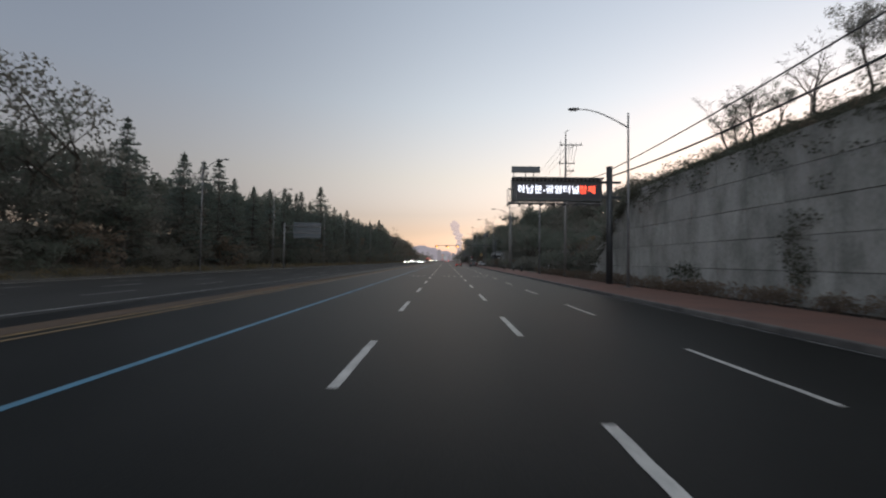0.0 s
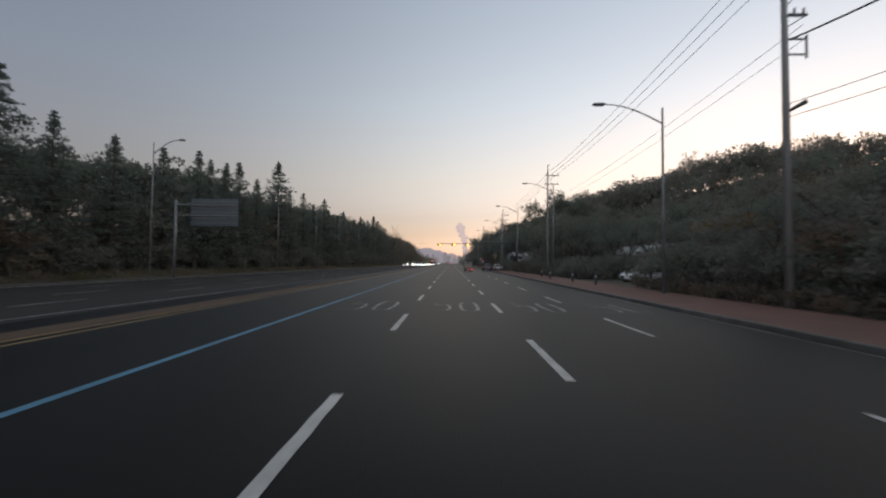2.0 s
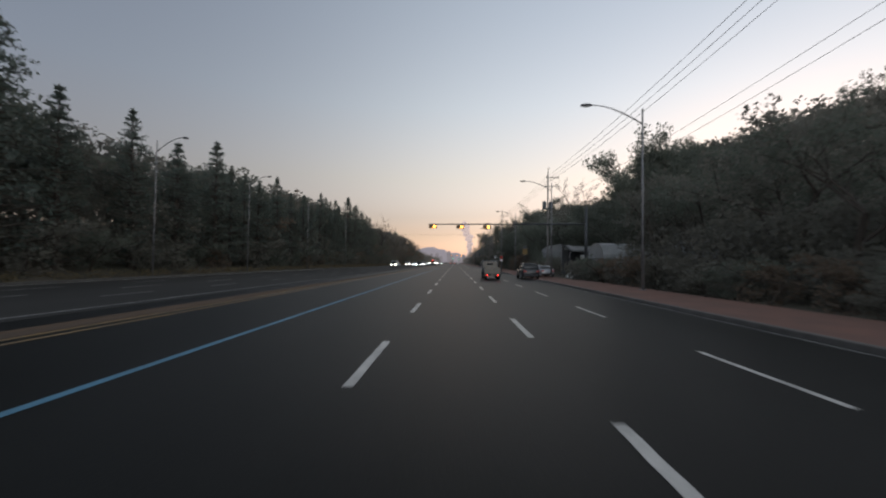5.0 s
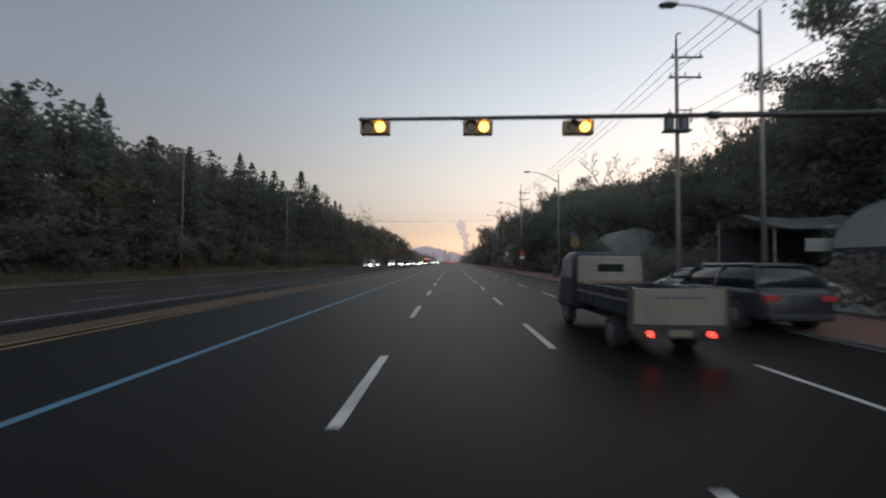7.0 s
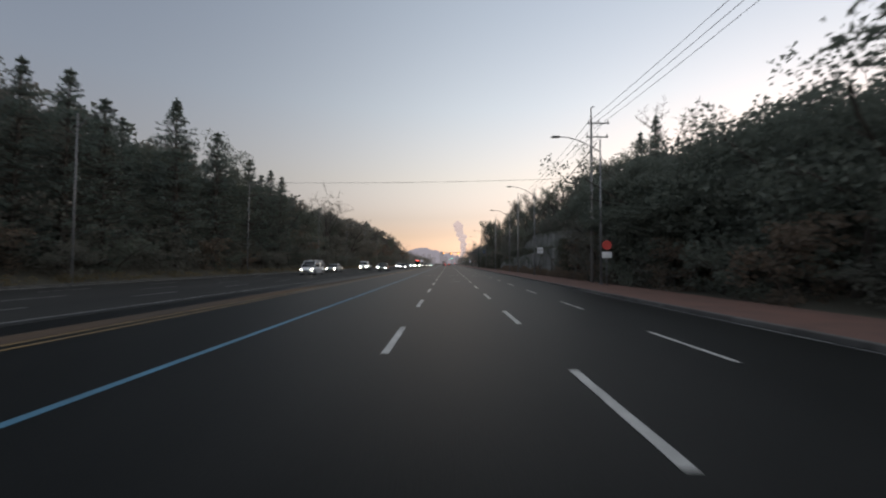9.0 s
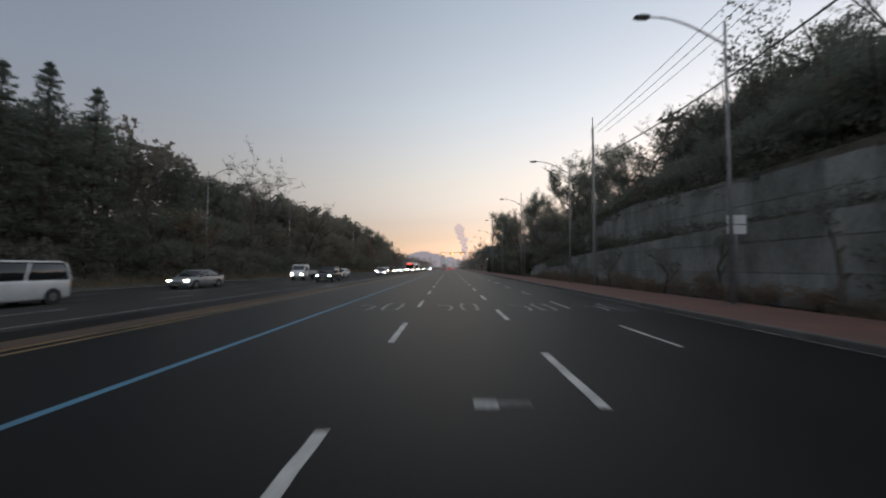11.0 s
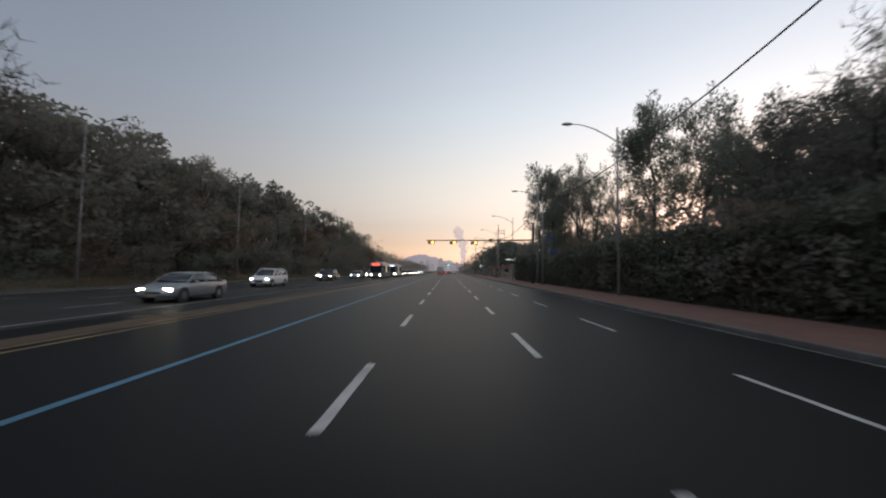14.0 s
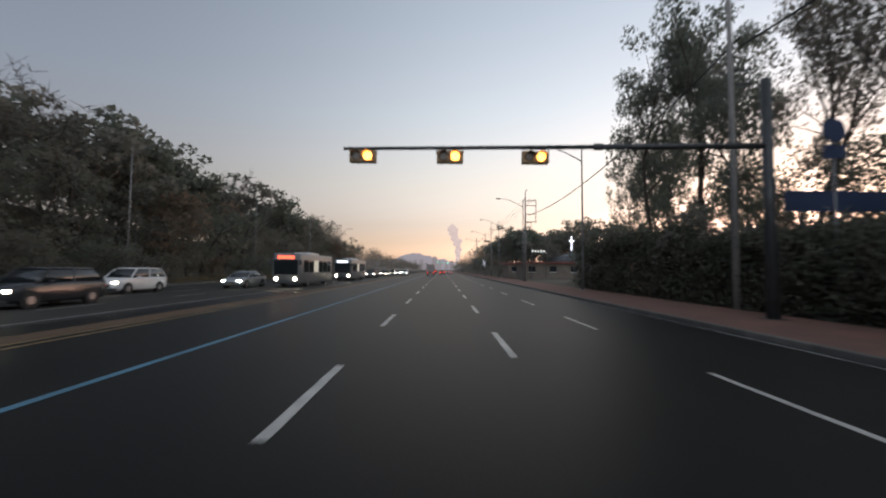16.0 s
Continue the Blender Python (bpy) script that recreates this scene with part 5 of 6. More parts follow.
# ---- other signs ----
sign = thing("road_sign", pose(-26.0, 64.4, 0.0), "back of a large grey direction sign on a bent pole", "road sign")
part("column", rod((0, 0, 0), (0, 0, 7.4), 0.14, 0.11, 12), GALVANISED, sign, smooth=True)
part("arm", rod((0, 0, 6.9), (5.9, 0, 6.9), 0.07, 0.05, 8), GALVANISED, sign)
part("arm", rod((0, 0, 5.9), (5.9, 0, 5.9), 0.07, 0.05, 8), GALVANISED, sign)
plate = part("sign_panel", box(1.4, 5.9, 0.08, 0.13, 4.95, 7.5, 0.01), SIGN_BACK, sign)
for k in range(5):
    z = 5.2 + 0.5 * k
    part("stiffener", box(1.45, 5.85, 0.03, 0.08, z, z + 0.06), GALVANISED, plate)


def small_sign(x, y, kind, up=0.0, size=1.0):
    s = thing("traffic_sign", pose(x, y, 0.12), "", "traffic sign")
    part("post", rod((0, 0, 0), (0, 0, 3.4 + up), 0.035, sides=10), GALVANISED, s, smooth=True)
    part("disc", rod((0, -0.04, 3.0 + up), (0, -0.07, 3.0 + up), 0.36 * size, 0.36 * size, 24), SIGN_RED if kind == "red" else SIGN_BLUE, s, "round sign face")
    part("plate", box(-0.36 * size, 0.36 * size, -0.07, -0.045, 2.05 + up, 2.5 + up, 0.01), SIGN_WHITE if kind == "red" else SIGN_BLUE, s, "blank plate")
    return tagged(s, "round red traffic sign with a white plate on a steel post" if kind == "red" else "round dark blue traffic sign with a plate on a tall post")


plates = thing("plate_sign", pose(12.6, 198.2, 0.12), "two pale square plates on a thin steel post", "traffic sign")
part("post", rod((0, 0, 0), (0, 0, 4.0), 0.035, sides=10), GALVANISED, plates, smooth=True)
for z in (3.05, 3.5):
    part("plate", box(-0.42, 0.42, -0.06, -0.035, z, z + 0.4, 0.01), SIGN_WHITE, plates, "blank pale plate")
small_sign(11.4, 171.5, "red")
small_sign(13.3, 294.4, "blue", 3.3, 1.1)
banner = thing("name_sign", pose(16.5, 297.0, 0.0), "long dark blue sign board above the hedge", "sign board")
part("board", box(-2.6, 3.4, -0.06, 0.06, 4.1, 4.9, 0.02), SIGN_BLUE, banner)
for x in (-2.0, 2.8):
    part("post", rod((x, 0, 1.0), (x, 0, 4.2), 0.06, sides=8), DARK_STEEL, banner)


warning = thing("warning_sign", pose(13.5, 150.3, 0.1), "orange warning board with a grey plate on a post", "traffic sign")
part("post", rod((0, 0, 0), (0, 0, 4.9), 0.045, sides=10), GALVANISED, warning)
part("board", box(-0.45, 0.45, -0.07, -0.045, 3.35, 4.4, 0.01), BANNER, warning, "orange board")
part("plate", box(-0.35, 0.35, -0.07, -0.045, 4.5, 4.85, 0.01), SIGN_BACK, warning, "grey plate")


def bollard():
    b = thing("bollard", pose(0, 0, 0), "short dark bollard on the red walkway", "bollard", "bollards at the driveway")
    part("post", rod((0, 0, 0), (0, 0, 0.78), 0.075, 0.07, 12), DARK_STEEL, b, smooth=True)
    part("cap", rod((0, 0, 0.78), (0, 0, 0.84), 0.085, 0.03, 12), DARK_STEEL, b)
    part("band", rod((0, 0, 0.6), (0, 0, 0.68), 0.079, 0.079, 12), SIGN_WHITE, b, "pale reflective band")
    return b


b0 = bollard()
b0.matrix_basis = pose(10.3, 69.2, 0.15)
for x, y in ((11.1, 76.7), (10.6, 62.5), (11.0, 58.0)):
    copy_thing(b0, pose(x, y, 0.15))

# ---- sheds and greenhouses behind the trees ----


def greenhouse(x, y, length, width, height, turn, label):
    g = thing("greenhouse", pose(x, y, ground_height(x, y), 0, 0, turn), label, "greenhouse", "greenhouses behind the trees")
    n = 12
    sec = [(-width / 2, 0.0)] + [(width / 2 * -math.cos(math.pi * i / n), height * 0.55 + height * 0.45 * math.sin(math.pi * i / n)) for i in range(n + 1)] + [(width / 2, 0.0)]
    part("film", loft([[(a, y2, b) for a, b in sec] for y2 in np.linspace(0, length, 9)]), VINYL, g)
    for k in range(int(length / 2) + 1):
        part("hoop", tube([(a * 1.005, 2.0 * k, b * 1.005 + 0.01) for a, b in sec], 0.025, 5), GALVANISED, g)
    part("door", box(-0.6, 0.6, -0.05, -0.005, 0, 2.0, 0.01), SHED_WALL, g)
    return g


greenhouse(26.6, 70.5, 16.0, 6.0, 4.2, 0, "long pale greenhouse of plastic film behind the trees")
greenhouse(21.5, 101.0, 11.0, 5.5, 3.9, 0, "pale greenhouse with an arched roof near the parked cars")
hall_g = greenhouse(16.9, 120.9, 11.0, 5.4, 4.15, -90, "pale greenhouse with an arched roof beside the forecourt")
# dark panel stands in for the shaded inside behind the open end
part("end_wall", box(-2.6, 2.6, -0.12, -0.06, 0.0, 2.3, 0.01), DARK_STEEL, hall_g, "dark panel painted as the shade inside the greenhouse's open end")
for k in range(3):
    part("door_panel", box(-0.2 + 0.95 * k, 0.12 + 0.95 * k, -0.18, -0.13, 0.5, 2.2, 0.01), SHED_WALL, hall_g, "narrow pale door panel")
stall = thing("market_stall", pose(17.6, 124.6, 0.02), "roadside stall under a sagging pale sheet roof with blank sign boards", "stall")
n = 10
top = [[(-2.9 + 5.8 * i / n, y, z - 0.18 * math.sin(math.pi * i / n) * (y > 0.2) + 0.04 * math.sin(i * 2.3)) for i in range(n + 1)] for y, z in ((-0.5, 3.3), (0.6, 3.75), (2.0, 4.25), (3.6, 4.0))]
bm = bmesh.new()
rows = [[bm.verts.new(p) for p in line] for line in top]
for a, b in zip(rows, rows[1:]):
    for k in range(n):
        bm.faces.new((a[k], a[k + 1], b[k + 1], b[k]))
bmesh.ops.solidify(bm, geom=bm.faces[:], thickness=0.04)
part("roof_sheet", bm, VINYL, stall, "pale plastic sheet roof", smooth=True)
for x in (-2.8, 0.0, 2.8):
    for y, h in ((-0.4, 3.25), (3.5, 3.95)):
        part("post", rod((x, y, 0), (x, y, h), 0.05, sides=8), GALVANISED, stall)
part("sign_board", box(-1.5, 0.5, -0.56, -0.5, 2.25, 2.85, 0.01), SHED_WALL, stall, "blank grey sign board")
part("yellow_board", box(0.6, 2.6, -0.56, -0.5, 2.3, 2.95, 0.01), BANNER, stall, "dull yellow sign board")
part("back_wall", box(-2.8, 2.8, 3.4, 3.46, 0.1, 3.6), DARK_STEEL, stall)
part("counter", box(-2.2, 2.2, 0.4, 1.1, 0.0, 0.9, 0.02), SHED_WALL, stall)
bm = bmesh.new()
bmesh.ops.create_grid(bm, x_segments=30, y_segments=40, size=0.5)
for v in bm.verts:
    u, w = v.co.x * 2, v.co.y * 2
    edge = max(abs(u), abs(w))
    v.co = Vector((1.0 * u, 2.3 * w, -0.02 + 0.95 * (1 - edge ** 5) * (0.85 + 0.35 * noise.fractal(Vector((u * 1.3, w * 2.2, 9.0)), 1.0, 2.0, 3))))
bmesh.ops.solidify(bm, geom=bm.faces[:], thickness=0.02)
heap = part("covered_mound", bm, SACK, smooth=True)
heap.matrix_basis = pose(14.9, 121.2, 0.0)
tagged(heap, "heap of goods under a crumpled white sheet before the stall", "covered heap")
greenhouse(20.4, 150.0, 6.0, 5.6, 4.6, 0, "pale arched greenhouse standing before dark evergreens")
shed = thing("shed", pose(28, 59, 0.1), "low grey shed with a yellow banner on its front", "shed")
part("wall", box(-3.5, 4.5, 0, 5.0, 0, 4.4, 0.03), SHED_WALL, shed)
part("roof", loft([[(-4, -0.4, 4.4), (5, -0.4, 4.4), (5, -0.4, 4.55), (-4, -0.4, 4.55)], [(-4, 5.4, 5.1), (5, 5.4, 5.1), (5, 5.4, 5.25), (-4, 5.4, 5.25)]]), SIGN_BACK, shed)
part("door", box(0.5, 1.5, -0.05, 0.0, 0, 2.1, 0.01), DARK_STEEL, shed)
yel = thing("banner", pose(19.8, 53.0, 0.2), "long dull yellow banner stretched between posts, blank from afar", "banner")
n = 16
bm = bmesh.new()
rows = [[bm.verts.new((0.05 * math.sin(i * 1.9 + z), 7.8 * i / n, z + 0.05 * math.sin(i * 0.8) - 0.12 * math.sin(math.pi * i / n))) for i in range(n + 1)] for z in (4.2, 4.65, 5.1)]
for a, b in zip(rows, rows[1:]):
    for k in range(n):
        bm.faces.new((a[k], a[k + 1], b[k + 1], b[k]))
bmesh.ops.solidify(bm, geom=bm.faces[:], thickness=0.01)
part("cloth", bm, BANNER, yel, smooth=True)
for y in (0.0, 3.9, 7.8):
    part("post", rod((0.08, y, 0), (0.08, y, 5.3), 0.05, sides=8), GALVANISED, yel)

# ---- vehicles ----


def wheel(parent, x, y, r, width):
    w = part("wheel", rod((x - width / 2, y, r), (x + width / 2, y, r), r, r, 20), RUBBER, parent, "black tyre")
    side = 1 if x > 0 else -1
    part("rim", rod((x + side * width * 0.42, y, r), (x + side * width * 0.54, y, r), r * 0.62, r * 0.5, 16), HUB, w, "pale wheel rim")
    return w


CAR_SHAPES = {
    # length, width, belt height, roof height, cabin base back/front, roof back/front, bonnet height, boot height
    "sedan": (4.8, 1.84, 0.95, 1.45, -1.95, 1.25, -1.05, 0.35, 0.88, 1.0),
    "suv": (4.6, 1.88, 1.05, 1.68, -2.15, 1.2, -1.75, 0.45, 1.02, 1.08),
    "van": (5.0, 1.92, 1.1, 1.95, -2.42, 1.75, -2.3, 0.9, 1.05, 1.12),
}


def car(kind, paint, m, label, light=None, tail=False, group=""):
    """A car whose nose points to +y."""
    length, width, belt, roof, cb, cf, rb, rf, bonnet, boot = CAR_SHAPES[kind]
    h, half = length / 2, width / 2
    c = thing("car", m, label, "car", group)
    rings = [ring_xz(-h, half * 0.8, 0.38, boot * 0.8, 0.08), ring_xz(-h + 0.12, half * 0.94, 0.26, boot, 0.12), ring_xz(cb + 0.2, half, 0.22, belt, 0.14), ring_xz(0, half, 0.2, belt, 0.12),
             ring_xz(cf - 0.1, half, 0.22, belt - 0.02, 0.14), ring_xz(h - 0.75, half * 0.98, 0.22, bonnet, 0.16), ring_xz(h - 0.18, half * 0.92, 0.24, bonnet * 0.84, 0.16), ring_xz(h, half * 0.74, 0.34, bonnet * 0.66, 0.1)]
    body = part("body", loft(rings), paint, c, smooth=True)
    part("glazing", loft([ring_xy(belt - 0.08, half * 0.93, cb, cf, 0.16), ring_xy((belt + roof) / 2, half * 0.84, (cb + rb) / 2 - 0.04, (cf + rf) / 2 + 0.06, 0.18), ring_xy(roof - 0.06, half * 0.73, rb, rf, 0.2)]), CAR_GLASS, c, "dark car windows", smooth=True)
    part("roof", loft([ring_xy(roof - 0.09, half * 0.755, rb - 0.06, rf + 0.1, 0.2), ring_xy(roof - 0.02, half * 0.72, rb, rf + 0.02, 0.2), ring_xy(roof, half * 0.6, rb + 0.2, rf - 0.2, 0.2)]), paint, c, smooth=True)
    for s in (-1, 1):
        for y0, z0, y1, z1 in ((cf - 0.03, belt - 0.05, rf + 0.04, roof - 0.07), (cb + 0.03, belt - 0.05, rb - 0.02, roof - 0.07), ((cb + cf) / 2, belt - 0.05, (rb + rf) / 2, roof - 0.06)):
            part("pillar", rod((s * half * 0.94, y0, z0), (s * half * 0.74, y1, z1), 0.045, 0.04, 6), paint, c)
        part("mirror", loft([ring_xz(cf - 0.55, 0.1, 0, 0.14, 0.04), ring_xz(cf - 0.4, 0.07, 0.02, 0.11, 0.03)]), paint, c).location = (s * (half + 0.08), 0, belt - 0.06)
        lamp = part("headlight", loft([ring_xz(h - 0.3, 0.2, 0, 0.2, 0.06), ring_xz(h - 0.1, 0.17, 0.02, 0.16, 0.05), ring_xz(h - 0.04, 0.1, 0.04, 0.12, 0.03)]), light or LENS_CLEAR, body, "lit headlight" if light else "clear headlight")
        lamp.location = (s * half * 0.68, 0, bonnet * 0.66 - 0.06)
        part("tail_light", box(s * half * 0.72 - 0.17, s * half * 0.72 + 0.17, -h - 0.012, -h + 0.2, boot * 0.7, boot * 0.7 + 0.15, 0.03), TAIL_LIGHT if tail else SIGN_RED, body, "red tail light")
        for y in (-h * 0.6, h * 0.63):
            part("wheel_arch", rod((s * (half - 0.2), y, 0.34), (s * (half + 0.006), y, 0.34), 0.39, 0.39, 20), RUBBER, c)
            wheel(c, s * (half - 0.09), y, 0.33, 0.21)
    part("grille", box(-half * 0.42, half * 0.42, h - 0.12, h + 0.012, 0.42, bonnet * 0.62, 0.03), DARK_STEEL, body, "dark radiator grille")
    part("bumper", box(-half * 0.8, half * 0.8, h - 0.2, h + 0.03, 0.24, 0.38, 0.05), DARK_STEEL, body)
    part("bumper", box(-half * 0.82, half * 0.82, -h - 0.03, -h + 0.2, 0.3, 0.46, 0.05), DARK_STEEL, body)
    part("number_plate", box(-0.26, 0.26, h + 0.03, h + 0.045, 0.3, 0.42), PLATE, body)
    return c


def pickup(m, paint, gate, label, tail=False, light=None):
    """A small flatbed truck; its tail stands at y = 0, its nose points to +y."""
    t = thing("flatbed_truck", m, label, "truck")
    part("chassis", box(-0.42, 0.42, 0.15, 4.7, 0.42, 0.62, 0.02), DARK_STEEL, t)
    cab = part("cab", loft([ring_xz(3.08, 0.84, 0.55, 1.86, 0.1), ring_xz(3.2, 0.86, 0.5, 1.96, 0.12), ring_xz(3.9, 0.86, 0.42, 1.97, 0.14), ring_xz(4.25, 0.86, 0.42, 1.86, 0.16), ring_xz(4.62, 0.85, 0.42, 1.25, 0.12), ring_xz(4.95, 0.82, 0.42, 1.05, 0.12), ring_xz(5.05, 0.76, 0.48, 0.95, 0.1)]), paint, t, smooth=True)
    back = part("cab_back", loft([ring_xz(3.03, 0.79, 0.8, 1.82, 0.08), ring_xz(3.085, 0.82, 0.78, 1.86, 0.09)]), gate, cab, "dull cream rear wall of the cab")
    part("rear_window", box(-0.32, 0.32, 3.015, 3.05, 1.46, 1.66, 0.015), CAR_GLASS, back, "small dark rear window")
    part("stripe", box(-0.78, 0.78, 3.022, 3.034, 1.2, 1.23), BANNER, back, "thin orange stripe")
    part("windscreen", loft([[(-0.76, 4.6, 1.28), (0.76, 4.6, 1.28), (0.76, 4.64, 1.3), (-0.76, 4.64, 1.3)], [(-0.68, 4.27, 1.82), (0.68, 4.27, 1.82), (0.68, 4.31, 1.84), (-0.68, 4.31, 1.84)]]), CAR_GLASS, cab)
    for s in (-1, 1):
        part("door", box(min(s * 0.85, s * 0.875), max(s * 0.85, s * 0.875), 3.35, 4.45, 0.6, 1.28, 0.01), paint, cab)
        # side window: sky reflection put into its colour, paler than the other glass
        part("side_window", box(min(s * 0.84, s * 0.872), max(s * 0.84, s * 0.872), 3.42, 4.28, 1.3, 1.8, 0.01), LENS_CLEAR, cab, "side window in pale glass, the sky's reflection painted in")
        part("mirror", box(s * 1.0 - 0.08, s * 1.0 + 0.08, 4.5, 4.58, 1.25, 1.6, 0.03), DARK_STEEL, cab)
        part("headlight", box(s * 0.6 - 0.15, s * 0.6 + 0.15, 4.95, 5.06, 0.68, 0.86, 0.04), light or LENS_CLEAR, cab, "headlight")
    part("bed_floor", box(-0.84, 0.84, 0.02, 2.98, 0.72, 0.8, 0.01), DARK_STEEL, t)
    part("headboard", box(-0.84, 0.84, 2.95, 3.01, 0.8, 1.18, 0.01), paint, t)
    for s in (-1, 1):
        side = part("side_panel", box(min(s * 0.82, s * 0.86), max(s * 0.82, s * 0.86), 0.02, 2.97, 0.76, 1.18, 0.01), paint, t)
        part("side_rail", box(min(s * 0.86, s * 0.885), max(s * 0.86, s * 0.885), 0.04, 2.95, 0.98, 1.03, 0.005), GALVANISED, side)
        part("top_rail", box(min(s * 0.82, s * 0.87), max(s * 0.82, s * 0.87), 0.02, 2.97, 1.18, 1.21, 0.005), GALVANISED, side)
        for k in range(6):
            part("side_rib", box(min(s * 0.86, s * 0.88), max(s * 0.86, s * 0.88), 0.3 + 0.5 * k, 0.34 + 0.5 * k, 0.77, 1.17), paint, side)
        part("corner_post", box(s * 0.85 - 0.04, s * 0.85 + 0.04, -0.02, 0.06, 0.5, 1.26, 0.01), DARK_STEEL, t)
        part("mudguard", box(s * 0.62 - 0.16, s * 0.62 + 0.16, 0.62, 0.66, 0.22, 0.7, 0.01), RUBBER, t)
        lamp = part("lamp_housing", box(s * 0.58 - 0.2, s * 0.58 + 0.2, -0.05, 0.02, 0.38, 0.5, 0.015), LENS_DARK, t, "dark tail lamp housing")
        part("tail_light", rod((s * 0.53, -0.045, 0.44), (s * 0.53, -0.075, 0.44), 0.058, 0.05, 14), TAIL_LIGHT if tail else SIGN_RED, lamp, "lit red tail lamp" if tail else "red tail lamp")
        wheel(t, s * 0.66, 1.05, 0.3, 0.28)
        wheel(t, s * 0.72, 4.15, 0.32, 0.2)
    part("tailgate", box(-0.8, 0.8, -0.035, 0.015, 0.6, 1.24, 0.015), gate, t, "worn cream tailgate")
    for k in range(6):
        part("tailgate_letter_bar", box(-0.42 + 0.15 * k, -0.32 + 0.15 * k, -0.042, -0.037, 1.06, 1.1), SIGN_BACK, t, "worn lettering, unreadable")
    part("tailgate_hem", box(-0.66, 0.66, -0.045, -0.034, 0.6, 0.69, 0.004), gate, t)
    part("tailgate_mark", box(-0.28, 0.28, -0.042, -0.037, 0.88, 1.02), PLATE, t, "faded patch on the tailgate")
    part("rear_bumper", box(-0.82, 0.82, -0.03, 0.06, 0.36, 0.58, 0.015), DARK_STEEL, t)
    part("number_plate", box(-0.2, 0.2, -0.05, -0.035, 0.4, 0.51), PLATE, t)
    return t


pickup(pose(3.75, 112.4, 0.005), PAINT_BLUE, TAILGATE, "small dark flatbed truck with cream tailgate, lit tail lamps", tail=True)
bm = bmesh.new()
bmesh.ops.create_grid(bm, x_segments=26, y_segments=34, size=0.5)
for v in bm.verts:
    u, w = v.co.x * 2, v.co.y * 2
    edge = max(abs(u), abs(w))
    v.co = Vector((0.74 * u, 1.05 * w, 0.012 + 0.3 * (1 - edge ** 4) * (0.75 + 0.45 * noise.fractal(Vector((u * 1.6, w * 1.6, 4.0)), 1.0, 2.0, 4))))
bmesh.ops.solidify(bm, geom=bm.faces[:], thickness=0.01)
sheet = part("white_sheet", bm, SACK, smooth=True)
sheet.matrix_basis = pose(3.75, 112.4 + 1.75, 0.81)
tagged(sheet, "crumpled white sheet over a low load in the truck's bed", "sheet")

# box truck far ahead
bt = thing("box_truck", pose(-3.1, 396, 0.005), "tall box truck with a dull red tarpaulin body, far ahead", "truck")
part("cargo_box", box(-1.12, 1.12, 0, 5.6, 0.95, 3.2, 0.04), PAINT_RED, bt)
for s in (-1, 1):
    part("rear_door", box(min(s * 0.02, s * 1.06), max(s * 0.02, s * 1.06), -0.03, 0.0, 1.05, 3.1, 0.01), TARPAULIN, bt)
    part("tail_light", box(s * 0.8 - 0.14, s * 0.8 + 0.14, -0.05, 0.0, 0.7, 0.84, 0.02), TAIL_LIGHT, bt, "lit red tail lamp")
    for y in (1.2, 5.6):
        wheel(bt, s * 0.9, y, 0.45, 0.3)
part("chassis", box(-0.5, 0.5, 0.1, 7.0, 0.6, 0.95, 0.02), DARK_STEEL, bt)
part("cab", loft([ring_xz(5.7, 1.05, 0.7, 2.5, 0.12), ring_xz(6.9, 1.05, 0.6, 2.5, 0.15), ring_xz(7.3, 1.0, 0.6, 1.6, 0.15)]), PAINT_WHITE, bt, smooth=True)

# parked cars on the right
car("suv", PAINT_WHITE, pose(18.9, 66.6, 0.0, 0, 0, 92), "white parked car with its nose to the walkway, half behind bushes")
car("suv", PAINT_DARK, pose(8.1, 117.3, 0.03), "black parked car across the dropped kerb", group="cars parked by the kerb")
car("sedan", PAINT_SILVER, pose(11.2, 124.0, 0.03, 0, 0, 4), "grey parked car with pale windows on the forecourt", group="cars parked by the kerb")
car("sedan", PAINT_DARK, pose(0.25, 430, 0.0), "dark car far ahead in the middle lane", tail=True)
car("sedan", PAINT_SILVER, pose(3.3, 452, 0.0), "grey car far ahead near the kerb", tail=True)
car("suv", PAINT_DARK, pose(-3.1, 462, 0.0), "dark car far ahead behind the box truck", tail=True)

